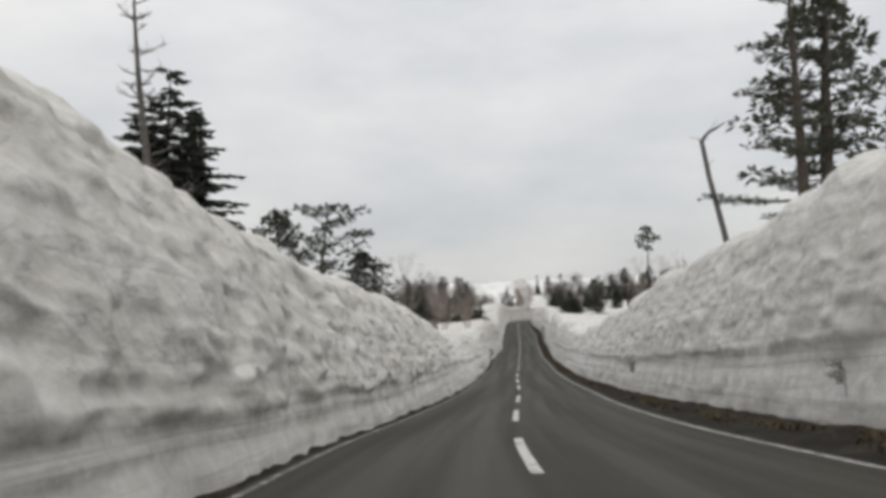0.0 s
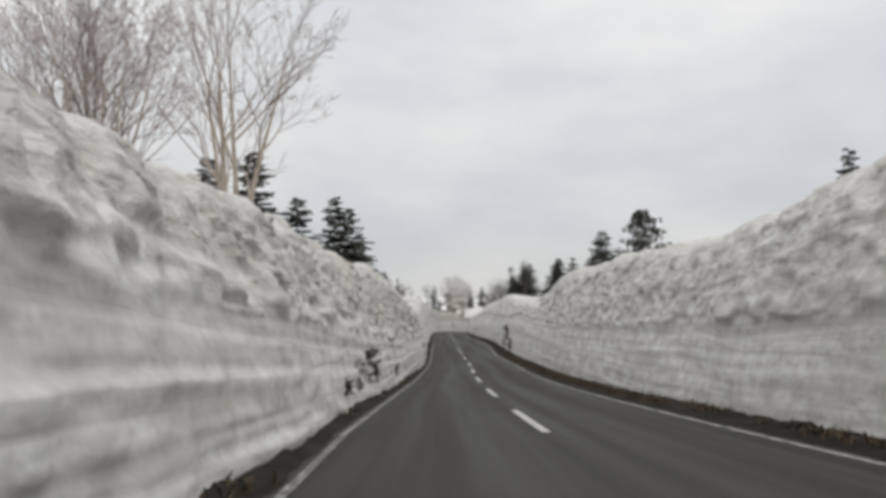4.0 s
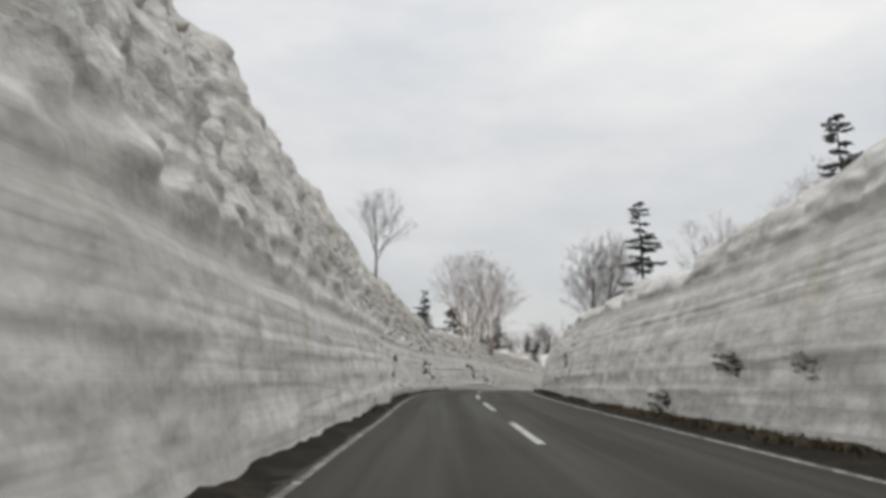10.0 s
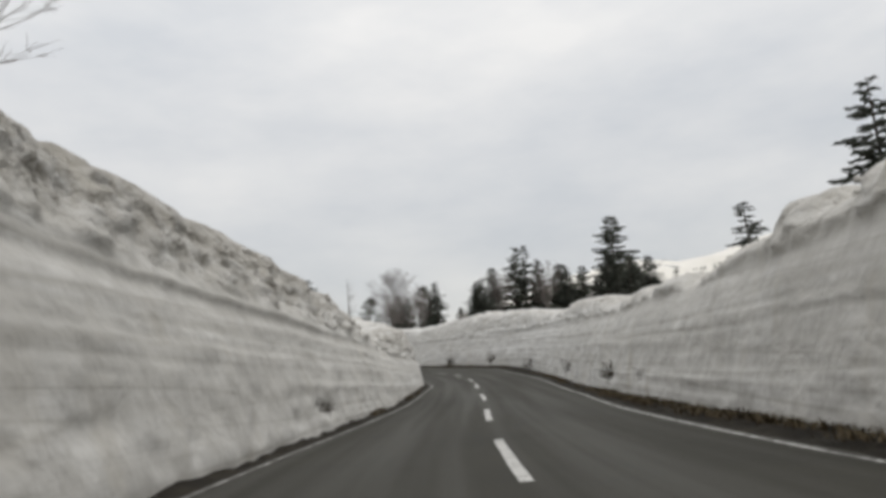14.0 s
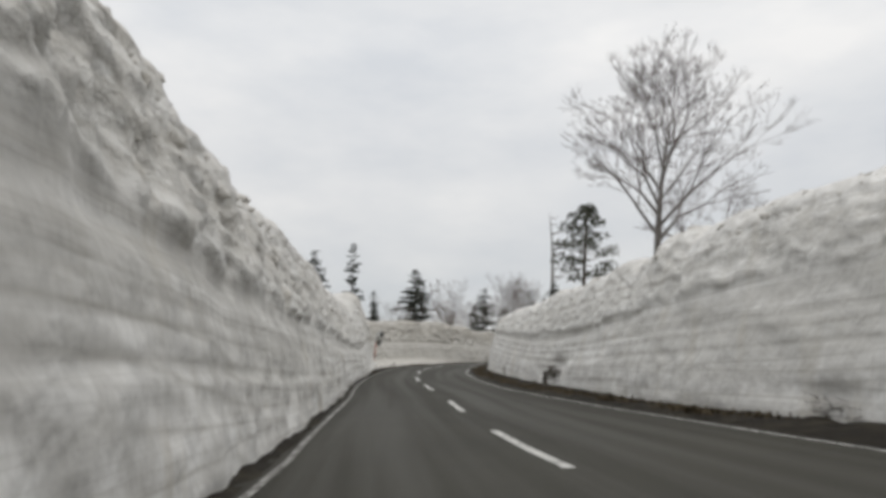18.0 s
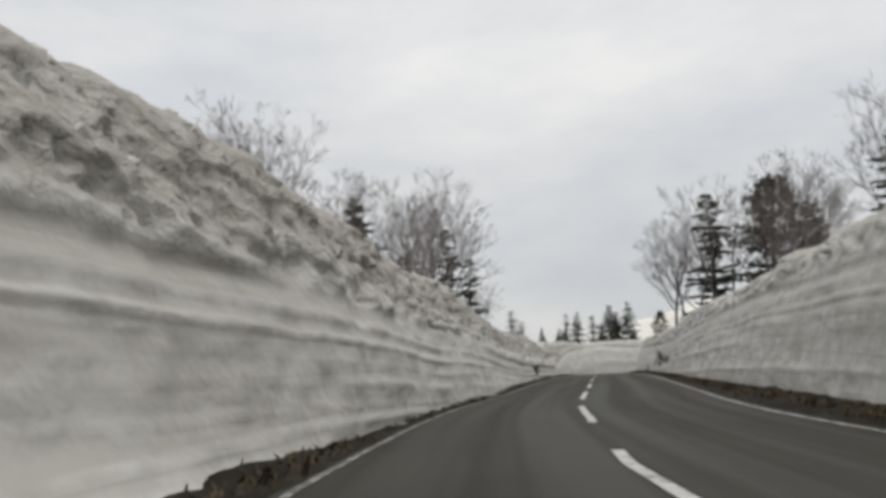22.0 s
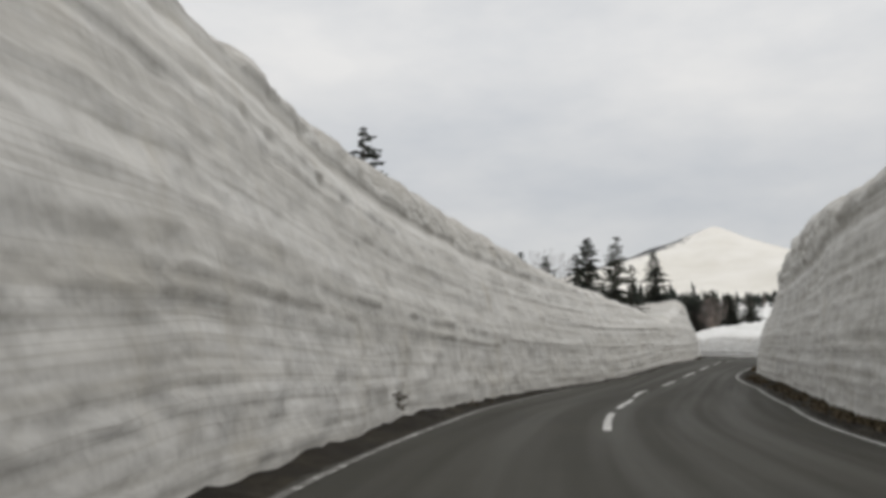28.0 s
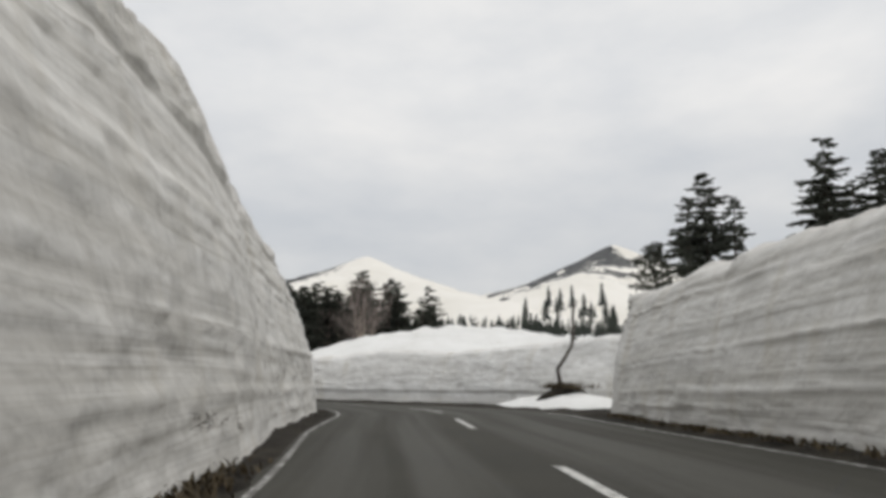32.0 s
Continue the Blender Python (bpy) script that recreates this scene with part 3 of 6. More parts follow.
# shrubs: arc length, height on the face, size
SHRUBS_LEFT_A = (
    (64.2, 0.6, 0.9), (64.2, 1.0, 0.7), (64.7, 1.6, 0.5), (97.0, 0.5, 0.8), (99.3, 0.5, 0.9), (100.2, 0.9, 1.0), (101.4, 0.6, 1.0), (102.4, 1.1, 1.2), (103.2, 0.7, 1.0), (111.0, 0.5, 1.5), (137.0, 1.3, 0.8),
    (138.3, 0.5, 1.0), (141.4, 1.1, 1.1), (149.3, 0.1, 0.9), (168.3, 0.1, 1.0), (171.6, 0.1, 0.9), (173.5, 0.1, 1.9), (175.0, 0.1, 1.0), (188.4, 0.1, 0.9),
    (198.3, 0.7, 1.0), (200.4, 1.5, 0.6), (221.7, 0.2, 1.1), (226.3, 2.0, 0.4), (228.0, 2.3, 0.4), (228.3, 0.2, 0.7), (234.5, 1.7, 0.7), (234.6, 0.3, 0.8),
    (235.5, 0.3, 0.8), (243.2, 2.6, 0.5), (247.2, 1.5, 0.6), (247.4, 1.15, 0.50),
)
SHRUBS_LEFT_B = (
    (248.3, 1.2, 0.6), (248.5, 2.6, 0.7), (249.0, 1.75, 0.70), (249.7, 1.1, 0.8), (249.7, 2.3, 0.6), (250.6, 1.7, 0.5), (251.4, 0.86, 0.60), (254.4, 0.1, 0.8),
    (266.2, 2.0, 0.6), (267.1, 2.0, 0.8), (268.0, 1.4, 0.8), (268.2, 1.9, 0.7), (269.5, 1.6, 0.6), (270.4, 1.1, 0.4), (274.1, 1.9, 0.5), (274.2, 1.0, 0.9),
    (275.4, 0.95, 0.70), (277.6, 0.8, 0.8), (278.4, 1.5, 0.5), (281.5, 0.7, 0.7), (284.5, 1.5, 0.4), (297.4, 0.6, 0.8), (298.2, 0.5, 0.7), (427.9, 0.7, 0.7),
    (432.4, 0.1, 1.0), (490.9, 0.7, 1.2), (569.9, 0.4, 0.3), (574.4, 0.4, 0.6), (648.9, 0.65, 0.45), (651.0, 0.5, 0.4),
)
SHRUBS_RIGHT_A = (
    (13.8, 1.1, 1.2), (34.0, 1.1, 1.5), (52.0, 0.3, 1.2), (155.0, 0.5, 2.1), (160.2, 1.9, 2.6), (174.5, 1.3, 1.3), (179.2, 0.2, 1.1), (183.0, 0.7, 0.7),
    (192.5, 2.1, 0.9), (197.9, 1.4, 0.7), (202.5, 1.1, 0.7), (212.7, 1.3, 0.8), (215.5, 1.3, 0.9), (219.4, 0.3, 1.2), (234.5, 1.4, 0.9), (236.5, 1.9, 0.6),
    (233.2, 2.2, 0.6), (237.8, 0.8, 0.8), (271.1, 1.2, 0.7), (272.2, 0.85, 0.90), (272.3, 1.2, 1.0), (273.8, 0.7, 0.7), (274.2, 1.15, 0.90), (277.5, 0.8, 0.9),
    (302.9, 0.7, 1.0),
)
SHRUBS_RIGHT_B = (
    (308.7, 0.7, 1.4), (320.6, 0.8, 1.4), (337.9, 0.5, 1.8), (340.3, 0.5, 1.4), (351.3, 0.7, 1.2), (351.4, 0.9, 1.7), (351.8, 0.5, 1.3), (361.2, 0.7, 1.6),
    (361.9, 0.6, 1.8), (362.1, 0.4, 2.0), (371.8, 0.5, 1.4), (394.1, 0.9, 2.3), (394.1, 1.2, 1.9), (394.3, 1.1, 1.4), (394.6, 1.0, 1.6), (396.6, 0.6, 1.6),
    (407.3, 0.4, 1.0), (424.7, 0.3, 2.4), (432.0, 0.1, 1.6), (436.4, 0.1, 2.0), (495.4, 0.9, 1.4), (500.4, 1.1, 2.6), (509.8, 0.3, 1.4), (614.7, 1.5, 1.0),
    (619.3, 1.1, 1.4),
)
# the snow has melted to a hollow round each shrub above the foot
HOLLOWS = {-1: [r for r in SHRUBS_LEFT_A + SHRUBS_LEFT_B if r[1] > 0.45], 1: [r for r in SHRUBS_RIGHT_A + SHRUBS_RIGHT_B if r[1] > 0.45]}


FACE = {}


def build_wall(side, name, label):
    s = np.arange(-44, 713, 0.12 if side < 0 else 0.15)
    h = wall_height(s, side)
    seed = 3.7 if side < 0 else 41.3
    late = np.clip((560 - s) / 30, 0.4 if side < 0 else 0.75, 1)
    ragged = (0.30 if side < 0 else 0.20) * late * np.interp(s, (120, 160, 265, 300), (1, 1.35, 1.35, 1))
    blocks = np.clip(4 * vnoise(s / 1.25, seed + 9), -0.7, 1) * np.clip(2.5 * vnoise(s / 7.0, seed + 29) + 0.7, 0.15, 1)
    h = h + 0.55 * ragged * fbm(s / 2.6, seed, 0, 3) + 0.65 * ragged * blocks + 0.5 * ragged * vnoise(s / 0.45, seed + 19)
    foot = wall_foot(s, side) + 0.08 * fbm(s / 3.0, seed + 5, 0, 3)
    q = np.concatenate([np.linspace(0, 0.94, 68), [0.96, 0.98, 0.99, 1.0]])
    back = np.array([0.25, 0.6, 1.1, 1.8, 3, 5, 9, 15, 22])
    S, Q = np.meshgrid(s, q, indexing="ij")
    H = h[:, None]
    U = wall_lean(Q, H, foot[:, None], side, S) + 0.35 * np.clip((Q - 0.9) / 0.1, 0, 1) ** 2
    Z = H * Q - 0.08
    # layers of the winter run level with the break; each swells to a lip and steps back above it
    brk = np.interp(s, *BREAK[side]) + 0.13 * vnoise(s / 9, seed + 6) + 0.07 * vnoise(s / 2.5, seed + 16)
    V = Z - np.interp(s, *BREAK[side])[:, None] + 0.10 * vnoise(S / 14, seed + 2) + 0.05 * vnoise(S / 4, seed + 4)
    early = np.clip((78 - S) / 25, 0, 1)
    ledge = 0.07 * vnoise(S / 30, V * 1.1, seed) * (1 - 0.5 * early)
    for thick, depth, k in ((0.72, 0.055, 0), (0.36, 0.045, 1), (1.3, 0.03, 2), (0.17, 0.022, 3)):
        layer = (V + 0.16 * vnoise(S / 45, V * 0.8, seed + 50 + k)) / (thick * np.interp(S, (515, 550), (1, 0.5))) + 0.37 * k
        step = layer - np.floor(layer)
        lip = np.where(step < 0.86, (step / 0.86) ** 3.4, (1 - step) / 0.14)
        ledge = ledge + depth * np.interp(S, (520, 555), (1, 1.55 if thick < 0.5 else 1.0)) * lip * np.clip(2.0 * vnoise(S / 17, np.floor(layer) * 5.3, seed + k) + 0.05, 0, 1.1) * np.clip(1 + 0.9 * vnoise(S / 2.3, Z / 0.9, seed + 70 + k), 0.15, 1.7) * (1 - 0.75 * early)
    # grooves that the plough left below the break
    for at, width, depth, k in ((-0.28, 0.13, 0.075, 0), (-0.74, 0.045, 0.028, 1), (-0.97, 0.035, 0.04, 2), (-1.3, 0.05, 0.035, 3)):
        ledge = ledge - depth * np.exp(-(((V - at + 0.05 * vnoise(S / 3.0, k * 7.0, seed)) / width) ** 2)) * np.clip(0.75 + 1.1 * vnoise(S / 21, k * 3.1, seed + 90), 0, 1) * (1 - 0.5 * early)
    # thrown and broken chunks over the ploughed face; the last bend is cut by shovel, without clean layers
    last = np.clip((S - 666) / 4, 0, 1) * (side > 0)
    ledge = ledge * (1 - 0.85 * last)
    rough = np.clip((H * Q - brk[:, None]) / 0.2, 0, 1)
    dirty = rough * (1 - 0.55 * early) * (1 - 0.72 * last) * np.interp(S, (95, 140, 165, 205, 235, 280, 330, 370, 410, 440, 560, 590), (0.5, 0.65, 0.38, 0.38, 0.72, 1, 0.8, 0.4, 0.24, 0.9, 1, 0.45)) * (1 if side < 0 else 0.65) * np.clip((H * Q - brk[:, None]) / 0.9, 0.35, 1)
    rough = rough * (1 - np.clip((Q - 0.97) / 0.03, 0, 1) * 0.6)
    amp = (0.27 if side < 0 else 0.17) * late[:, None] * np.interp(S, (0, 70, 125, 155, 210, 235, 320, 345, 370, 390, 418, 440, 465, 480, 510, 525), (0.42, 0.5, 0.95, 0.75, 0.75, 0.95, 0.85, 0.65, 0.6, 0.5, 0.5, 0.9, 0.95, 0.95, 0.95, 0.9)) * (1 - 0.55 * last)
    lumps = 0.18 * fbm(S / 1.1, Z / 0.8, seed, 2) - 0.35 * np.abs(vnoise(S / 0.8, Z / 0.6, seed + 3)) - 1.1 * np.abs(vnoise(S / 0.42, Z / 0.36, seed + 43)) - 0.8 * np.abs(vnoise(S / 0.30, Z / 0.22, seed + 83))
    lumps = lumps + 0.5 * np.clip(4 * vnoise(S / 0.7, Z / 0.5, seed + 23), -0.5, 0.6)
    shelf = np.interp(S, (462, 482, 508, 516), (0, 1, 1, 0)) * (side < 0)
    shelf = shelf * (0.26 * np.clip((V - 0.02) / 0.35, 0, 1) - 0.10 * np.exp(-(((V + 0.12) / 0.16) ** 2)))
    pits = 0.06 * np.clip(2 * vnoise(S / 0.45, Z / 0.40, seed + 61) - 0.2, 0, 1) * np.clip(vnoise(S / 11, Z / 2, seed + 63) + 0.5, 0, 1)
    face = ledge * (np.interp(S, (290, 305, 378, 395), (1, 0.6, 0.6, 1)) if side < 0 else np.interp(S, (540, 570), (0.65, 0.95))) * (1 - 0.75 * rough) + rough * (amp * lumps + 0.16) + 0.06 * fbm(S / 1.2, Z / 0.9, seed + 8, 3) - pits
    face = face - 0.08 * np.clip(vnoise(S / 0.8, Z / 0.45, seed + 14) - 0.42, 0, 1)
    U = U + shelf - face * np.clip(Q / 0.06, 0, 1)
    for at, up, size in HOLLOWS[side]:
        i0, i1 = np.searchsorted(s, (at - 2 * size, at + 2 * size))
        U[i0:i1] += 0.10 * size**0.5 * np.exp(-((S[i0:i1] - at) / (0.75 * size)) ** 2 - ((Z[i0:i1] - up) / (0.17 * size)) ** 2) * np.clip(Q[i0:i1] / 0.06, 0, 1)
    Z = Z + rough * 0.10 * vnoise(S / 0.8, Z / 0.7, seed + 11)
    FACE[side] = (s, q, U.copy(), Z.copy())
    # the field behind the crest
    SB, B = np.meshgrid(s, back, indexing="ij")
    UB = U[:, -1:] + B
    zb = H * np.exp(-np.maximum(UB - 6, 0) / 60) + 3.2 * (1 - np.exp(-np.maximum(UB - 6, 0) / 60)) - 0.25
    w = np.clip(B / 2.5, 0, 1)
    ZB = (Z[:, -1:] + 0.05) * (1 - w) + zb * w + 0.12 * fbm(SB / 3.5, UB / 3.5, seed, 3) * np.clip(B / 2, 0, 1)
    ZB[:, -1] -= 1.2
    S2, U2, Z2 = np.hstack([S, SB]), np.hstack([U, UB]), np.hstack([Z, ZB])
    P = on_road(S2, side * U2, Z2)
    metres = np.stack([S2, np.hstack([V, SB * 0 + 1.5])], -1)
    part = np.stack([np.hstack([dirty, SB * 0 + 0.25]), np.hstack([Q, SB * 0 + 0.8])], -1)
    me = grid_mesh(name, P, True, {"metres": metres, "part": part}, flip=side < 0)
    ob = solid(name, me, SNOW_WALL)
    tagged(ob, label, "snow wall", kind="structure")
    return ob


build_wall(-1, "wall_snow_left", "tall ploughed snow wall, grey layered face, lumpy dirty crest")
build_wall(1, "wall_snow_right", "ploughed snow wall with smooth layered face above the verge")


# ------------------------------------------------------------------ road
def build_road():
    s = np.arange(-44, 712, 0.5)
    left = -np.interp(s, LINE_S, LINE_U) - 0.28
    right = np.interp(s, RIGHT_S, RIGHT_U) + 0.36 + np.interp(s, (665, 670, 684, 694), (0, 2.0, 2.0, 0.3))
    U = np.stack([left, left + 0.4, left * 0.5, left * 0, right * 0.45, right * 0.88, right], 1)
    Z = np.broadcast_to(np.array((-0.02, 0.0, 0.015, 0.03, 0.015, 0.0, -0.02)), U.shape)
    S = np.broadcast_to(s[:, None], U.shape)
    return solid("road", grid_mesh("road", on_road(S, U, Z), True, {"metres": np.stack([U, S], -1)}), ASPHALT)


road = build_road()
tagged(road, "worn grey two-lane mountain road asphalt with faint tyre tracks", "road", kind="structure")


def verge_strip(name, u_fun, label):
    s = np.arange(-44, 712, 0.35)
    rows = 9
    lo, hi = u_fun(s)
    f = np.linspace(0, 1, rows)
    S, F = np.meshgrid(s, f, indexing="ij")
    U = lo[:, None] + (hi - lo)[:, None] * F
    Z = -0.015 + 0.16 * np.sin(np.clip(F, 0, 1) * 1.9) * np.minimum(np.abs(hi - lo)[:, None], 1.6) / 1.6
    Z = Z + 0.05 * fbm(S / 0.5, U / 0.5, 7, 3) * np.clip(F * 4, 0, 1)
    lo_edge = U + (0.06 * fbm(S / 0.6, 3.0, 1, 3)) * (F < 0.2)
    me = grid_mesh(name, on_road(S, lo_edge, Z), True, None, flip=bool(hi[0] < lo[0]))
    ob = solid(name, me, EARTH)
    tagged(ob, label, "verge", kind="structure")
    return ob


verge_strip("verge_left", lambda s: (-np.interp(s, LINE_S, LINE_U) - 0.14, -np.interp(s, FOOT_S, FOOT_U) - 0.4), "narrow strip of wet dark earth under the snow wall")
verge_strip("verge_right", lambda s: (np.interp(s, RIGHT_S, RIGHT_U) + 0.25, np.interp(s, VERGE_S, VERGE_U) + 0.35), "dark earth verge with dead grass and gravel")

for side, side_label in ((-1, "worn white edge line beside the tall wall"), (1, "white edge line along the verge")):
    s = np.arange(-44, 712, 0.5)
    u0 = -np.interp(s, LINE_S, LINE_U) if side < 0 else np.interp(s, RIGHT_S, RIGHT_U)
    half = (0.050 if side < 0 else 0.052) - 0.02 * np.clip(0.5 * vnoise(s / 6, side * 3.0) - 0.25, 0, 1)
    P = np.stack([on_road(s, u0 - half, 0.006), on_road(s, u0 + half, 0.006)], 1)
    solid("edge_line", grid_mesh("edge_line", P, False), OLD_PAINT if side < 0 else EDGE_PAINT, road, side_label)

# where each centre dash begins: the painters were not exact
DASH_AT = (
    -41.5, -31.5, -21.5, -11.5, -1.5, 8.5, 18.5, 28.6, 39.7, 48.1, 57.4, 69.0, 79.8, 91.8, 102.3, 113.0, 122.5, 131.5, 140.8, 150.4,
    159.2, 170.6, 181.4, 191.5, 201.7, 211.9, 222.1, 231.2, 241.5, 251.7, 259.8, 269.0, 278.6, 287.5, 297.5, 308.5, 320.0, 328.0, 337.5, 346.5,
    356.8, 368.0, 378.3, 390.6, 399.9, 412.5, 420.5, 428.1, 437.0, 444.3, 453.6, 462.0, 470.6, 480.8, 494.7, 507.0, 517.0, 527.0, 538.0, 549.0,
    559.9, 574.0, 581.0, 588.0, 597.8, 607.0, 615.3, 624.6, 634.0, 645.0, 658.2, 668.0, 678.0, 688.0, 698.0,
)
CENTRE_S = (255, 270, 282, 300, 332, 350, 362, 370, 395, 440, 448, 455, 585, 591, 597, 604, 611, 628)
CENTRE_U = (0, -0.24, -0.05, 0.1, 0.25, 0.35, 0.15, -0.05, 0, 0, -0.35, 0, 0, -0.32, 0, 0.15, 0.3, 0)
for k, s0 in enumerate(DASH_AT):
    s = np.linspace(s0, s0 + 5.0, 9)
    mid = np.interp(s, CENTRE_S, CENTRE_U)
    ragged = 0.006 * vnoise(s * 3.0, k * 1.7)
    P = np.stack([on_road(s, mid - 0.075 + ragged, 0.035), on_road(s, mid + 0.075 + ragged, 0.035)], 1)
    solid("centre_dash", grid_mesh("centre_dash", P, False), PAINT, road)


# ------------------------------------------------------------------ snow field and far country
END = np.array([206.0, 574.0])
FAR = np.array([0.86, 0.51])


def far_rise(x, y):
    """The country climbs to the mountains ahead."""
    a = (x - END[0]) * FAR[0] + (y - END[1]) * FAR[1]
    side = -(x - END[0]) * FAR[1] + (y - END[1]) * FAR[0]
    return 0.115 * np.maximum(a - 45, 0) * np.clip((a - 45) / 150, 0.3, 1) * np.clip(1.35 - side / 140, 0, 1)


def build_ground():
    rad = np.concatenate([np.linspace(0, 420, 85), 420 * 1.11 ** np.arange(1, 24)])
    ang = np.linspace(0, 2 * math.pi, 181)
    R, A = np.meshgrid(rad, ang, indexing="ij")
    X, Y = 90 + R * np.cos(A), 320 + R * np.sin(A)
    s, u, zr = nearest(X.ravel(), Y.ravel())
    s, u, zr = (v.reshape(X.shape) for v in (s, u, zr))
    Z = snow_top(s, u, zr)
    Z = Z + 0.5 * fbm(X / 30, Y / 30, 3, 3) * np.clip(np.abs(u) / 40, 0, 1)
    d = np.abs(u)
    beyond = np.maximum(np.abs(s - 330) - 384, 0)
    d = np.hypot(d, beyond)
    Z = np.where(d < 19, zr - 1.5, np.where(d < 30, Z - 0.35, Z))
    Z = Z + far_rise(X, Y)
    me = grid_mesh("ground", np.stack([X, Y, Z], -1), True, None, flip=True)
    tagged(solid("ground", me, SNOW_FIELD), "open snow field under patchy spring snow", "snow field", kind="structure")


build_ground()


def mountain(name, label, cx, cy, top, radius, rock_side, amount, base, power=1.1, ridge=0.18):
    rad = np.linspace(0, 1, 46) ** 1.25 * radius
    ang = np.linspace(0, 2 * math.pi, 121)
    R, A = np.meshgrid(rad, ang, indexing="ij")
    X, Y = cx + R * np.cos(A), cy + R * np.sin(A)
    f = R / radius
    spurs = 1 + ridge * fbm(np.cos(A) * 2.2 + cx, np.sin(A) * 2.2, f * 2.0, 4) * np.clip(f * 4, 0, 1)
    blunt = np.sqrt((f * spurs) ** 2 + 0.0012) - 0.0346
    hgt = np.maximum(1 - blunt**power, -0.15)
    Z = base + (top - base) * hgt + 2.5 * fbm(X / 40, Y / 40, 1, 4) * np.clip(f * 6, 0, 1)
    rock = amount * np.clip(2.0 * np.cos(A - rock_side) - 0.7, 0, 1) * np.clip(f * 40, 0, 1) * np.clip(1.6 - f * 3.2, 0, 1)
    me = grid_mesh(name, np.stack([X, Y, Z], -1), True, {"part": np.stack([rock, f], -1)}, flip=True)
    ob = solid(name, me, MOUNTAIN)
    tagged(ob, label, "mountain")
    return ob


# centre, top, radius, base and steepness
PEAKS = ((1063, 1027, 204, 640, 20, 0.72), (1643, 800, 322, 760, 60, 0.76), (640, 1075, 94, 300, 5, 1.2))
for (cx, cy, top, radius, base, power), name, rock_side, amount, label in zip(
        PEAKS, ("mountain", "mountain", "hill"), (2.0, 2.55, 5.0), (1.15, 1.0, 0.3),
        ("distant snow-covered mountain with a rounded white peak", "distant rocky mountain with dark bare ridge above snow", "distant smooth snow-covered hill")):
    mountain(name, label, cx, cy, top, radius, rock_side, amount, base, power)


# ------------------------------------------------------------------ trees
def rnd(r, a, b):
    return a + (b - a) * r.random()


def crown_mesh(limbs, needles):
    """Limbs (second material) and needles of one crown."""
    n = len(needles.v)
    me = mesh_from("crown", needles.v + limbs.v, needles.f + [tuple(i + n for i in f) for f in limbs.f])
    flags = np.zeros(len(me.polygons), np.int32)
    flags[len(needles.f):] = 1
    me.materials.append(None)
    me.materials.append(BARK)
    me.polygons.foreach_set("material_index", flags)
    return me


def fir_meshes(seed, H=10.0, spread=2.0, bare=0.06, gaps=0.1, droop=0.25, rows=26):
    """Trunk and crown of a fir H metres high."""
    r = random.Random(seed)
    trunk, crown, limbs = Tubes(), Tubes(), Tubes()
    bend = [Vector((rnd(r, -1, 1), rnd(r, -1, 1), 0)) * 0.02 * H for _ in range(3)]
    def axis(f):
        return Vector((0, 0, f * H)) + bend[0] * math.sin(f * 3) + bend[1] * f * f
    trunk.tube([axis(k / 9) for k in range(10)], [0.016 * H * (1 - k / 9) + 0.012 for k in range(10)], 7)
    for k in range(rows):
        f = bare + (0.985 - bare) * (k / (rows - 1)) ** 0.92
        reach = spread * (1 - f) ** 0.70 * rnd(r, 0.75, 1.15) + 0.10
        if r.random() < gaps:
            reach *= 0.4
        count = max(4, int(rnd(r, 6, 9) * (0.55 + 0.5 * (1 - f))))
        turn = r.random() * 6.28
        for j in range(count):
            w = turn + 6.28 * j / count + rnd(r, -0.35, 0.35)
            L = reach * rnd(r, 0.62, 1.12)
            if r.random() < gaps * 0.8:
                continue
            out = Vector((math.cos(w), math.sin(w), 0))
            rise = rnd(r, 0.0, 0.22) - droop * (1 - f)
            p0 = axis(f) + Vector((0, 0, rnd(r, -0.15, 0.15)))
            tip = p0 + out * L + Vector((0, 0, rise * L))
            mid = p0 + out * L * 0.55 + Vector((0, 0, rise * L * 0.75 + 0.05 * L))
            limbs.tube([p0, mid, tip], [0.012 + 0.010 * L, 0.010 + 0.005 * L, 0.006], 3, False)
            n = max(4, int(L * 8.5))
            for i in range(n):
                g = (i + 0.6) / n
                p = p0.lerp(mid, g * 2) if g < 0.5 else mid.lerp(tip, g * 2 - 1)
                for sgn in (-1, 1):
                    a = w + sgn * rnd(r, 0.5, 1.1)
                    ln = rnd(r, 0.36, 0.66) * (0.60 + 0.5 * L / spread) * (1.15 - 0.5 * g)
                    crown.blade(p, Vector((math.cos(a), math.sin(a), rnd(r, -0.25, 0.25))) * ln, ln * 0.27, ln * 0.28)
            crown.blade(tip, out * 0.25 + Vector((0, 0, 0.04)), 0.07, 0.02)
    top = axis(0.97)
    for j in range(6):
        a = j * 1.05
        crown.blade(top, Vector((math.cos(a) * 0.16, math.sin(a) * 0.16, 0.18)), 0.05)
    return trunk.mesh("trunk", True), crown_mesh(limbs, crown)


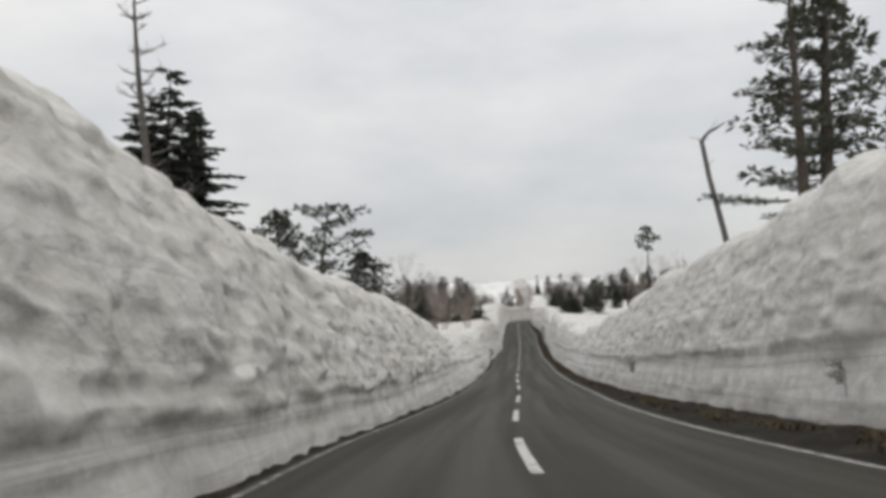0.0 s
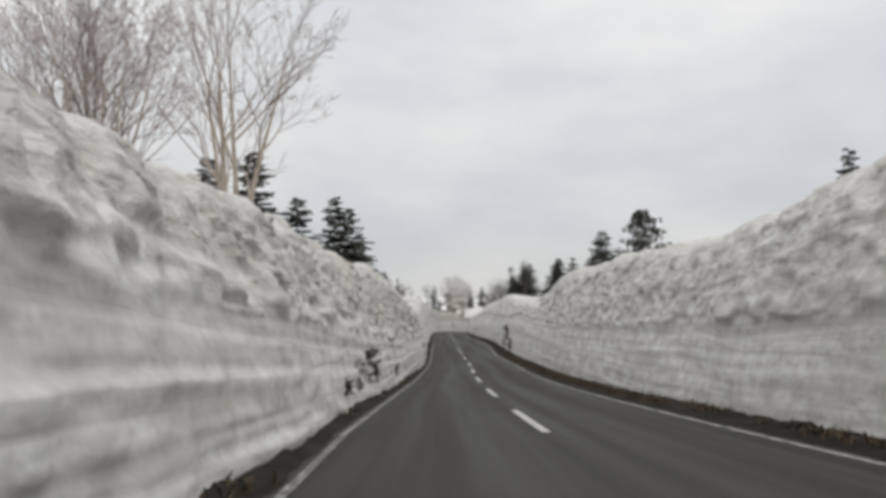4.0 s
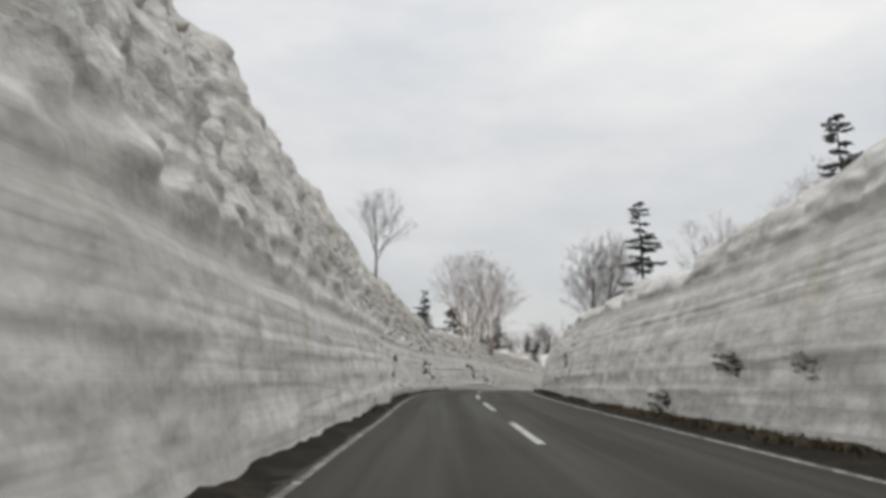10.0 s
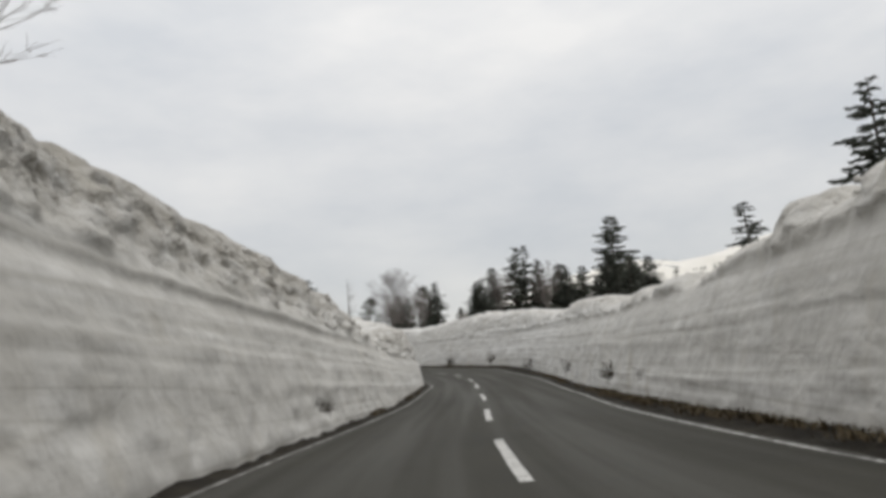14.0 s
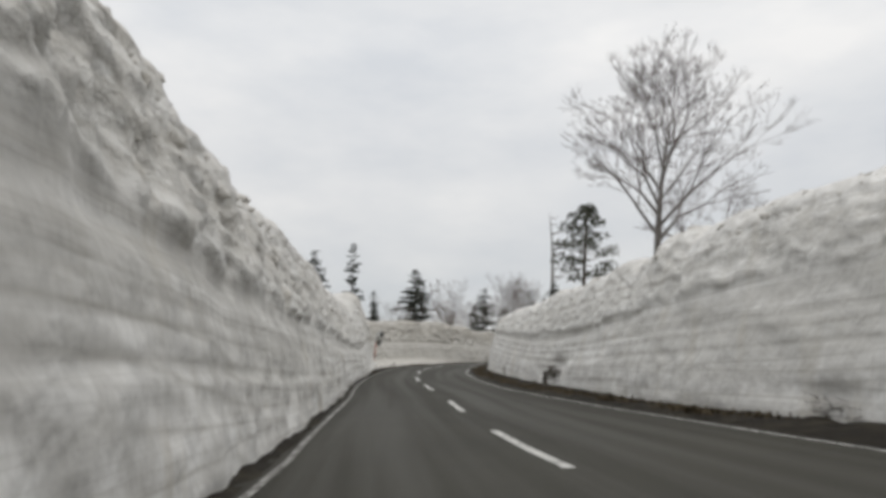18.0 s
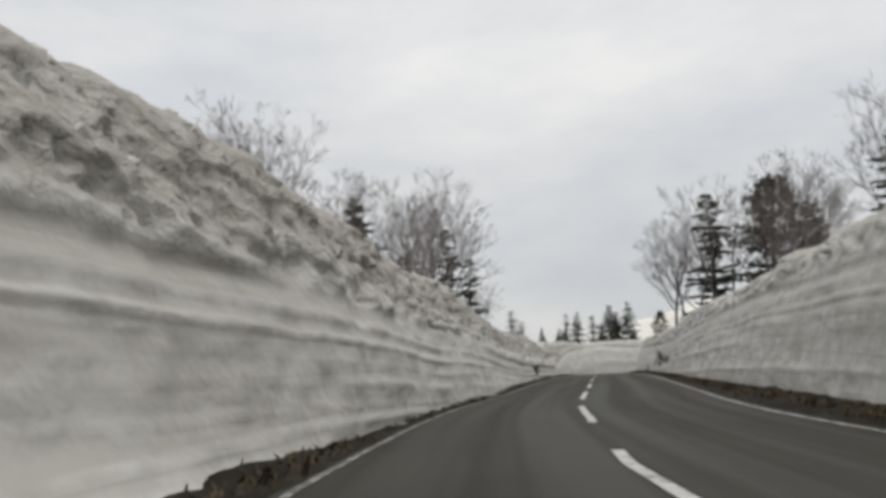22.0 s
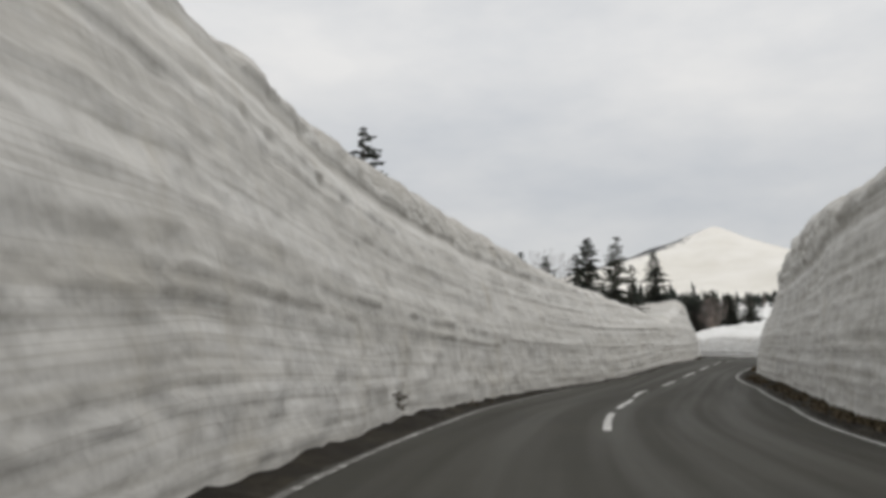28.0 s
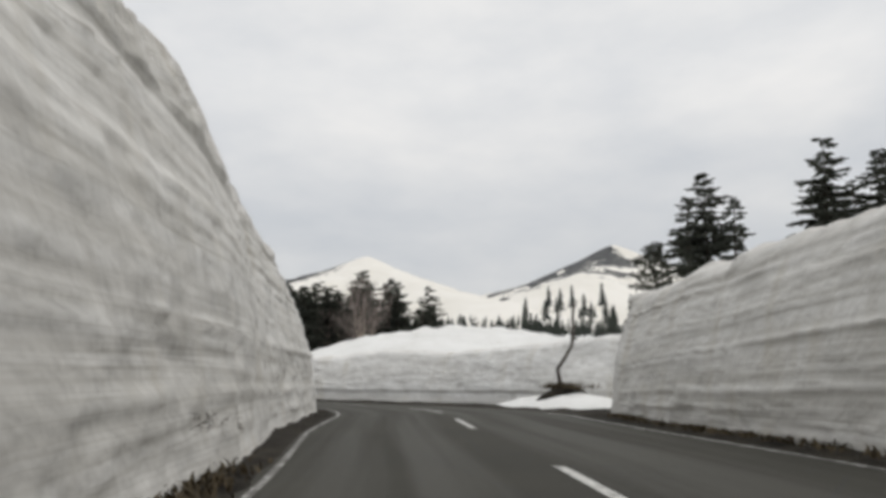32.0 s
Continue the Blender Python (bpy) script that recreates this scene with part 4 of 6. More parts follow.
def pine_meshes(seed, H=10.0, spread=2.6, bare=0.4, clumps=26, flat=0.0):
    """A sparse wind-worn pine: a bent trunk, bare limbs and clumps of needles."""
    r = random.Random(seed)
    trunk, crown, limbs = Tubes(), Tubes(), Tubes()
    lean = Vector((rnd(r, -1, 1), rnd(r, -1, 1), 0)) * 0.05 * H
    wave = Vector((rnd(r, -1, 1), rnd(r, -1, 1), 0)) * 0.03 * H
    def axis(f):
        return Vector((0, 0, f * H * (1 - 0.04 * f))) + lean * f * f + wave * math.sin(f * 4.5)
    trunk.tube([axis(k / 11) for k in range(12)], [0.020 * H * (1 - k / 11) ** 0.8 + 0.02 for k in range(12)], 7)
    for c in range(clumps):
        f = bare + (1 - bare) * ((c + 0.5) / clumps)
        w = c * 2.399 + rnd(r, -0.5, 0.5)
        shape = math.sin(math.pi * min(1, (f - bare) / (1 - bare) * 0.8 + 0.25)) if flat < 0.5 else 0.5 + 0.5 * f
        L = spread * (0.35 + 0.75 * shape) * rnd(r, 0.5, 1.1)
        if f > 0.93:
            L *= 0.4
        out = Vector((math.cos(w), math.sin(w), 0))
        p0 = axis(f)
        mid = p0 + out * L * 0.5 + Vector((0, 0, rnd(r, -0.1, 0.12) * L))
        tip = mid + out * L * 0.5 + Vector((0, 0, rnd(r, 0.0, 0.3) * L))
        limbs.tube([p0, mid, tip], [0.02 + 0.012 * L, 0.018, 0.01], 4, False)
        for part in range(3):
            cen = mid.lerp(tip, 0.25 + 0.38 * part) + Vector((rnd(r, -0.25, 0.25), rnd(r, -0.25, 0.25), rnd(r, 0, 0.2)))
            for _ in range(24):
                d = Vector((rnd(r, -1, 1), rnd(r, -1, 1), rnd(r, -0.30, 0.65)))
                if d.length < 0.15:
                    continue
                d = d.normalized()
                root = cen + Vector((d.x * 0.34, d.y * 0.34, d.z * 0.14))
                crown.blade(root, d * rnd(r, 0.26, 0.48), 0.068, 0.02)
    return trunk.mesh("trunk", True), crown_mesh(limbs, crown)


def layered_pine_meshes(seed, H=10.0, spread=3.0):
    """An old pine whose rising limbs carry flat pads of needles with gaps between them."""
    r = random.Random(seed)
    trunk, crown, limbs = Tubes(), Tubes(), Tubes()
    lean = Vector((rnd(r, -1, 1), rnd(r, -1, 1), 0)) * 0.04 * H
    def axis(f):
        return Vector((0, 0, f * H)) + lean * f * f
    trunk.tube([axis(k / 11) for k in range(12)], [0.021 * H * (1 - k / 11) ** 0.8 + 0.02 for k in range(12)], 8)
    for c in range(21):
        f = 0.16 + 0.83 * c / 20
        w = c * 2.399 + rnd(r, -0.5, 0.5)
        L = spread * (1.0 - 0.72 * f) * rnd(r, 0.55, 1.15)
        out = Vector((math.cos(w), math.sin(w), 0))
        side = Vector((-out.y, out.x, 0))
        p0 = axis(f)
        rise = rnd(r, -0.05, 0.30)
        mid = p0 + out * L * 0.5 + Vector((0, 0, (rise - 0.1) * L * 0.5))
        tip = p0 + out * L + Vector((0, 0, rise * L))
        limbs.tube([p0, mid, tip], [0.03 + 0.012 * L, 0.025, 0.01], 4, False)
        pads = 3 + int(L * 1.9)
        for k in range(pads):
            g = 0.30 + 0.72 * (k + rnd(r, 0, 0.8)) / pads
            cen = mid.lerp(tip, g * 2 - 1) if g > 0.5 else p0.lerp(mid, g * 2)
            cen = cen + side * rnd(r, -0.32, 0.32) * L * 0.5 * (1.2 - 0.6 * g)
            limbs.tube([cen.lerp(mid, 0.5), cen], [0.012, 0.006], 3, False)
            for _ in range(30):
                d = Vector((rnd(r, -1, 1), rnd(r, -1, 1), rnd(r, -0.25, 0.6)))
                root = cen + Vector((d.x * 0.26, d.y * 0.26, d.z * 0.10))
                crown.blade(root, d.normalized() * rnd(r, 0.12, 0.26), 0.034, 0.01)
    return trunk.mesh("trunk", True), crown_mesh(limbs, crown)


def bare_meshes(seed, H=10.0, stems=3, spread=0.55, fork=0.35, depth=6, dense=1.0):
    """A leafless tree: stems that fork again and again into a rounded fan of fine twigs."""
    r = random.Random(seed)
    trunk, twigs = Tubes(), Tubes()
    def limb(p, d, length, rad, level):
        pts, dd = [p], d
        for k in range(3):
            dd = (dd + Vector((rnd(r, -1, 1), rnd(r, -1, 1), rnd(r, -0.5, 0.9))) * (0.05 + 0.025 * level)).normalized()
            pts.append(pts[-1] + dd * length / 3)
        end = max(rad * 0.74, 0.007)
        (trunk if level < 2 else twigs).tube(pts, [rad + (end - rad) * k / 3 for k in range(4)], (8, 6, 5, 4, 3, 3, 3)[min(level, 6)], False)
        def away(a, w):
            side = Vector((math.cos(w), math.sin(w), 0))
            side = (side - dd * side.dot(dd)).normalized()
            return (dd * math.cos(a) + side * math.sin(a)).normalized()
        if level >= depth:
            for _ in range(2):
                q = pts[1].lerp(pts[3], r.random())
                e = away(rnd(r, 0.2, 0.7), r.random() * 6.28) * length * rnd(r, 0.5, 0.9)
                twigs.tube([q, q + e], [0.008, 0.004], 3, False)
            return
        for _ in range(int(rnd(r, 0.4, 2.1) * dense)):
            limb(pts[1].lerp(pts[3], r.random()), away(rnd(r, 0.40, 0.80) * spread / 0.55, r.random() * 6.28), length * rnd(r, 0.5, 0.75), end * 0.55, min(level + 2, depth))
        w = r.random() * 6.28
        for k in range(2):
            limb(pts[-1], away(rnd(r, 0.14, 0.40) * spread / 0.55, w + 3.14 * k + rnd(r, -0.4, 0.4)), length * rnd(r, 0.68, 0.84), end * rnd(r, 0.66, 0.84), level + 1)
    for k in range(stems):
        w = 6.28 * k / stems + rnd(r, -0.4, 0.4)
        tilt = spread * rnd(r, 0.15, 0.55) if stems > 1 else 0.03
        d = Vector((math.cos(w) * tilt, math.sin(w) * tilt, 1)).normalized()
        pts = [Vector((math.cos(w) * 0.12, math.sin(w) * 0.12, -0.4))]
        for i in range(7):
            d = (d + Vector((rnd(r, -1, 1), rnd(r, -1, 1), 0.4)) * 0.05).normalized()
            pts.append(pts[-1] + d * H * 0.10)
        rad = 0.016 * H * (1.15 if stems == 1 else 0.75) * rnd(r, 0.85, 1.1)
        radii = [rad * (1 - 0.80 * i / 7) for i in range(8)]
        trunk.tube(pts, radii, 8)
        count = int((9 if stems == 1 else 6) * dense)
        for j in range(count):
            g = fork + (0.98 - fork) * (j + 0.5 * r.random()) / count
            i = min(int(g * 7), 6)
            a = rnd(r, 0.55, 0.85) * (spread / 0.55) * (1.1 - 0.55 * g)
            w2 = j * 2.4 + rnd(r, -0.5, 0.5)
            nd = Vector((math.cos(w2) * math.sin(a), math.sin(w2) * math.sin(a), math.cos(a)))
            limb(pts[i].lerp(pts[i + 1], g * 7 - i), nd, H * rnd(r, 0.16, 0.22) * (1.15 - 0.5 * g), radii[i] * 0.55, 1)
        limb(pts[-1], d, H * 0.11, radii[-1], 2)
    k = H / max(v.z for v in twigs.v)
    for t in (trunk, twigs):
        t.v = [v * k for v in t.v]
    return trunk.mesh("trunk", True), twigs.mesh("crown")


def snag_meshes(seed, H=9.0, stubs=16, fine=0, wind=None):
    r = random.Random(seed)
    t, b = Tubes(), Tubes()
    def axis(f):
        return Vector((0.03 * H * math.sin(f * 3 + seed), 0.02 * H * math.sin(f * 2), f * H))
    t.tube([axis(k / 10) for k in range(11)], [0.016 * H * (1 - k / 10) ** 0.9 + 0.02 for k in range(11)], 7)
    for k in range(stubs):
        f = rnd(r, 0.25, 0.97)
        w = r.random() * 6.28
        L = rnd(r, 0.5, 1.9) * (1.2 - f)
        if wind is not None and r.random() < 0.8:
            w, L = wind + rnd(r, -0.7, 0.7), rnd(r, 0.9, 1.9) * (1.25 - 0.75 * f)
        o = Vector((math.cos(w), math.sin(w), rnd(r, -0.05, 0.5)))
        p = axis(f)
        pts = [p, p + o * L * 0.5, p + o * L + Vector((0, 0, 0.12 * L))]
        b.tube(pts, [0.03, 0.02, 0.008], 4, False)
        for _ in range(fine):
            g = rnd(r, 0.4, 1)
            q = p + o * L * g
            b.tube([q, q + Vector((rnd(r, -1, 1), rnd(r, -1, 1), rnd(r, 0, 1))) * 0.45 * L], [0.012, 0.005], 3, False)
    return t.mesh("trunk", True), b.mesh("crown")


def make_tree(name, meshes, parts, mats, label, category="tree"):
    root = new(name)
    root.empty_display_size = 0.3
    tagged(root, label, category)
    for me, pn, mt in zip(meshes, parts, mats):
        solid(pn, me, mt, root)
    return root


def plant(model, height, x, y, top, turn, group="", label="", tilt=0.0, wide=1.0):
    """A copy of a model tree that stands on the snow and reaches the height top."""
    s, u, zr = nearest(x, y)
    ground = float(snow_top(s, u, zr)[0]) + float(far_rise(np.array(x), np.array(y))) - 0.45
    k = max(top - ground, 1.2) / height
    m = Matrix.LocRotScale((x, y, ground), Euler((tilt, 0, turn)), None)
    ob = copy_thing(model, m)
    w = k * wide * (1.0 if k > 0.6 else 1.25 + 0.5 * (0.6 - k))
    ob.scale = (w, w, k)
    if group:
        ob["group"] = group
    if label:
        ob["label"] = label
    return ob


def drop_model(root):
    for o in (*root.children_recursive, root):
        bpy.data.objects.remove(o)


FIR_PARTS, FIR_MATS = ("trunk", "crown"), (BARK, FIR_GREEN)
firs = [make_tree("fir_tree", fir_meshes(11 + k, 10.0, sp, ba, ga, dr, ro), FIR_PARTS, FIR_MATS, lb)
        for k, (sp, ba, ga, dr, ro, lb) in enumerate((
            (2.7, 0.04, 0.12, 0.28, 27, "dark green fir with dense drooping boughs on the snow"),
            (2.4, 0.08, 0.22, 0.22, 23, "dark green fir with gaps between its boughs"),
            (3.0, 0.03, 0.10, 0.32, 28, "broad dark green fir standing in deep snow"),
            (2.0, 0.06, 0.32, 0.14, 21, "thin ragged fir with sparse tiers of boughs")))]
pines = [make_tree("pine_tree", pine_meshes(31 + k, 10.0, sp, ba, cl, fl), FIR_PARTS, (BARK, PINE_GREEN), lb)
         for k, (sp, ba, cl, fl, lb) in enumerate((
             (2.6, 0.30, 34, 0, "wind-worn dark pine with clumps of needles"),
             (2.9, 0.42, 24, 1, "flat-topped pine with open crown"),
             (2.0, 0.22, 40, 0, "dark pine with dense ragged crown"),
             (1.9, 0.74, 10, 1, "slim pine with long bare trunk and small tufted top")))]
birches = [make_tree("birch_tree", bare_meshes(51 + k, 10.0, st, sp, fo, 5, de), ("trunk", "crown"), (GREY_BARK if k % 2 else BIRCH_BARK, DARK_TWIG if k % 2 else TWIG), lb)
           for k, (st, sp, fo, de, lb) in enumerate((
               (3, 0.58, 0.28, 1.1, "leafless pale birch with upswept grey-pink twigs"),
               (1, 0.58, 0.36, 1.4, "leafless grey-barked tree with fan of twigs"),
               (4, 0.64, 0.28, 0.95, "leafless birch of several pale stems"),
               (2, 0.55, 0.30, 1.3, "slim leafless grey-barked tree with two stems")))]
grey_tree = make_tree("bare_tree", bare_meshes(77, 10.0, 1, 0.66, 0.34, 6, 1.55), ("trunk", "crown"), (GREY_BARK, DARK_TWIG), "leafless grey tree with round open crown above the wall")
snag = make_tree("dead_tree", snag_meshes(5, 10.0, 44, 1), ("trunk", "crown"), (GREY_BARK, GREY_BARK), "dead grey conifer trunk with broken branch stubs")
combed = make_tree("dead_tree", snag_meshes(6, 10.0, 30, 1, 0.1), ("trunk", "crown"), (GREY_BARK, GREY_BARK), "tall dead grey conifer with branch stubs on one side")
full_pine = make_tree("pine_tree", pine_meshes(38, 10.0, 3.2, 0.14, 84, 0), FIR_PARTS, (BARK, PINE_GREEN), "broad dense dark pine with a rounded crown")
slim = make_tree("birch_tree", bare_meshes(58, 10.0, 1, 0.55, 0.30, 5, 0.75), ("trunk", "crown"), (BIRCH_BARK, TWIG), "slim leafless birch with sparse open twigs")
dead_fine = make_tree("dead_tree", snag_meshes(8, 10.0, 40, 5), ("trunk", "crown"), (GREY_BARK, GREY_BARK), "dead-topped larch with fine bare branches")

# plan position and top height of each tree
FIRS_A = (
    (-8.0, 22.2, 7.9), (-7.5, 23.6, 7.0), (-5.1, 96.3, 2.8), (-2.6, 86.4, 0.7), (-0.5, 119.8, 2.1), (-3.3, 123.6, 2.5),
    (2.9, 140.1, 2.8), (0.0, 143.1, 3.1), (4.2, 139.9, 1.9), (3.1, 155.9, 1.4), (5.7, 151.5, -1.1), (4.7, 162.2, 2.1),
    (7.2, 157.5, -2.3), (33.4, 115.5, 2.8), (29.2, 143.0, 2.3), (26.1, 85.9, 0.6), (29.9, 196.7, 0.5), (22.1, 130.8, -0.6),
    (22.5, 144.7, -1.8), (35.8, 226.1, 0.5), (27.3, 166.1, -0.7), (26.6, 161.1, -0.4), (27.6, 159.7, -0.4), (31.9, 164.6, 1.7),
    (27.9, 182.7, 0.3),
)
FIRS_B = (
    (26.8, 188.2, -1.7), (27.6, 193.2, -0.9), (26.4, 179.0, 0.4), (26.7, 184.3, -2.3), (40.0, 259.5, 4.3), (24.9, 303.3, 0.9),
    (107.6, 456.5, 7.7), (106.6, 430.0, 3.2), (82.1, 362.9, 2.5), (93.6, 363.4, -0.7), (102.9, 367.9, 1.9),
    (90.6, 368.6, 0.7), (100.9, 459.3, 4.1), (91.0, 441.9, 0.9), (55.3, 292.1, -3.4), (65.7, 297.8, -1.5), (62.2, 304.6, -4.5),
    (45.2, 325.4, -5.6), (69.9, 352.0, -3.2), (78.2, 346.9, -2.3), (99.6, 367.5, 7.6), (82.2, 345.1, -1.0), (71.4, 355.7, -3.8),
    (73.6, 355.0, -2.5),
)
FIRS_C = (
    (76.5, 333.5, -3.1), (77.2, 336.5, -3.6), (72.6, 325.7, -4.2), (87.8, 406.7, -0.4), (87.4, 426.1, 0.5), (52.7, 423.8, 0.5),
    (64.6, 475.5, 6.3), (64.9, 462.6, 2.8), (58.1, 472.1, 2.3), (76.7, 480.8, 4.1), 
    (80.4, 481.5, 1.0), (72.5, 460.4, -0.9), (83.9, 478.8, -2.5), (101.0, 513.3, -1.7), 
    (114.9, 480.0, 6.1), (133.2, 560.1, 5.7), (135.6, 560.2, 6.1), (148.6, 567.5, 7.2), (154.2, 580.0, 9.9), (150.7, 580.8, 7.7),
    (109.2, 529.7, 2.7),
)
FIRS_D = (
    (109.2, 526.3, 0.9), (189.3, 599.1, 8.9), (194.5, 594.4, 9.8), (204.1, 598.5, 11.0), (206.7, 595.9, 11.3), (153.1, 570.2, 9.4),
    (144.1, 561.0, 4.7), (197.9, 587.5, 11.1), (202.2, 586.5, 11.8), (204.5, 582.6, 9.9), (194.6, 579.4, 6.8), (265.9, 575.7, 14.1),
    (227.2, 568.5, 8.4), (246.4, 573.6, 13.4), (244.5, 571.7, 11.1), (253.0, 575.2, 13.8), (224.5, 567.9, 5.8), (224.6, 566.9, 6.8),
    (258.4, 612.2, 11.1), (264.0, 613.0, 10.9), (266.1, 608.6, 13.1), (271.2, 607.8, 12.6),
)
BIRCHES_A = (
    (-1.2, 100.0, 3.6), (2.8, 96.6, 2.2), (-0.2, 96.8, 1.4), (-1.2, 96.4, 1.4), (23.5, 77.7, 4.3),
    (29.7, 194.9, 0.4), (37.2, 260.2, 2.2), (41.2, 248.9, 1.7), (35.6, 227.3, -0.6), (35.5, 259.4, 1.0), (35.7, 256.9, 0.5),
    (27.8, 281.1, 3.3), (31.5, 287.5, -3.5), (49.5, 279.3, -3.8), (73.5, 353.0, -1.6), (80.3, 355.4, -0.2),
)
BIRCHES_B = (
    (70.5, 377.5, -3.7), (68.7, 464.4, 3.8), (81.5, 477.7, 5.4), (77.0, 470.7, 1.5), (67.7, 449.2, -1.8),
    (71.7, 458.8, -0.2), (84.0, 477.8, -1.5), (96.0, 455.0, 5.1), (104.9, 485.4, 5.5), (106.5, 480.7, 8.0),
    (109.4, 473.4, 6.0), (97.2, 463.3, 1.6), (122.6, 510.0, -1.5), (211.6, 603.5, 13.6),
)
PINES = (
    (-9.9, 45.9, 6.2), (12.8, 24.9, 10.5), (27.3, 136.7, 1.8), (70.5, 394.6, -1.0),
    (172.4, 587.7, 9.7), (256.3, 577.9, 11.4),
)

tree_rng = random.Random(4)
for table, models, group in ((FIRS_A, firs, "firs along the snow walls"), (FIRS_B, firs, "firs along the snow walls"), (FIRS_C, firs, "firs along the snow walls"), (FIRS_D, firs, "firs along the snow walls"),
                             (BIRCHES_A, birches, "leafless birches above the road"), (BIRCHES_B, birches[1::2], "leafless grey trees above the road"), (PINES, pines[:3], "pines above the road")):
    for x, y, top in table:
        plant(models[tree_rng.randrange(len(models))], 10.0, x, y, top, tree_rng.random() * 6.28, group, wide=rnd(tree_rng, 1.15, 1.45) if models is firs else 0.98)
plant(dead_fine, 10.0, -7.7, 20.0, 9.9, 1.0)
plant(firs[0], 10.0, -8.6, 21.7, 6.7, 0.7, "firs along the snow walls", wide=1.25)
plant(firs[2], 10.0, -7.8, 24.1, 7.1, 0.7, "firs along the snow walls", wide=1.25)
plant(pines[1], 10.0, -8.8, 54.4, 7.4, 2.2)
layered = [make_tree("pine_tree", layered_pine_meshes(71 + k, 10.0, 3.4), FIR_PARTS, (BARK, PINE_GREEN), "old pine with flat needle pads and a visible trunk") for k in range(2)]
plant(layered[0], 10.0, 10.6, 22.1, 10.3, 0.4)
plant(layered[1], 10.0, 11.8, 23.0, 9.2, 2.4)
plant(pines[3], 10.0, 12.8, 47.5, 4.6, 0.9, wide=0.6)
plant(slim, 10.0, 19.1, 73.3, 3.6, 2.0, wide=0.8)
plant(slim, 10.0, -3.4, 59.2, 4.0, 0.4, wide=0.85)
plant(snag, 10.0, 25.9, 175.4, -0.2, 1.0)
plant(combed, 10.0, 75.9, 426.8, 5.7, 0.0)
plant(firs[1], 10.0, 76.3, 426.4, -1.7, 2.6, wide=1.4)
plant(full_pine, 10.0, -6.3, 60.0, 4.2, 1.3)
plant(birches[1], 10.0, 17.7, 235.6, -0.6, 1.2, tilt=0.12, label="slim leaning birch on the wall's crest", wide=0.8)
plant(birches[2], 10.0, 28.8, 281.4, 3.6, 0.2, label="broad leafless birch with orange-tinged stems")
plant(birches[0], 10.0, 30.4, 279.2, 2.0, 1.2)
plant(grey_tree, 10.0, 69.2, 379.6, 2.0, 0.8)
plant(firs[1], 10.0, 21.0, 72.6, 1.8, 0.3, wide=1.2)
plant(firs[3], 10.0, 55.4, 451.6, 6.2, 1.1, wide=0.95)
plant(firs[3], 10.0, 85.5, 481.9, 0.9, 0.5, wide=1.5)
plant(firs[3], 10.0, 87.3, 492.5, 5.4, 2.0, wide=1.2)
plant(firs[3], 10.0, 106.5, 482.5, 6.9, 3.3, wide=1.5)
plant(firs[3], 10.0, 104.0, 473.2, 4.4, 1.7, wide=1.0)
plant(birches[3], 10.0, 82.8, 483.9, 7.6, 0.5, wide=1.15)
plant(birches[1], 10.0, 86.3, 493.5, 8.6, 2.5, wide=1.1)
plant(birches[3], 10.0, 107.2, 486.6, 7.0, 1.9)
plant(birches[1], 10.0, 95.5, 462.4, 3.6, 4.0)
plant(pines[0], 10.0, 115.0, 484.6, 9.6, 0.7)
plant(birches[1], 10.0, 112.5, 478.0, 9.0, 2.1)
for x, y, top in ((77.4, 363.2, -0.3), (79.6, 361.2, 2.0), (82.4, 360.4, 0.3), (84.8, 358.2, -0.6), (87.4, 357.6, -0.9), (90.6, 356.0, -0.4), (92.6, 354.6, 0.5)):
    plant(firs[tree_rng.randrange(4)], 10.0, x, y, top, tree_rng.random() * 6.28, "firs along the snow walls", wide=1.35)
rust = make_tree("pine_tree", pine_meshes(61, 10.0, 2.2, 0.15, 30, 0), FIR_PARTS, (BARK, RUST), "young pine with rust-brown needles")
plant(rust, 10.0, 30.1, 312.6, -0.7, 0.5)
def forest(count, seed, s_span, u_span, tall, share=0.2):
    """A loose stand of firs and birches behind the walls."""
    r = random.Random(seed)
    for _ in range(count):
        s, u = rnd(r, *s_span), rnd(r, *u_span)
        x, y, z = on_road(s, u, 0.0)
        top = z + 3.0 + rnd(r, *tall)
        m = birches[r.randrange(4)] if r.random() < share else firs[r.randrange(4)]
        plant(m, 10.0, float(x), float(y), float(top), r.random() * 6.28, "trees of the mixed wood", wide=1.05)


forest(12, 21, (115, 250), (14, 60), (4.0, 7.0), 0.15)
forest(44, 33, (105, 225), (18, 42), (6.0, 9.0), 0.1)
forest(16, 35, (130, 200), (-36, -20), (8.0, 11.0), 0.45)
forest(14, 36, (215, 262), (-36, -18), (8.5, 12.0), 0.4)
forest(24, 34, (355, 392), (24, 54), (5.5, 8.5), 0.1)
forest(36, 31, (205, 262), (-32, -9), (4.5, 7.5), 0.45)
forest(28, 22, (118, 235), (-34, -12), (5.0, 7.5), 0.5)
forest(20, 23, (358, 385), (17, 46), (5.5, 8.5), 0.1)
forest(8, 24, (300, 345), (-40, -22), (4, 7), 0.3)
forest(10, 25, (455, 500), (-34, -14), (4.5, 7), 0.4)
forest(10, 26, (490, 530), (26, 48), (4, 6.5), 0.6)
forest(6, 27, (575, 612), (-36, -18), (6, 8), 0.0)


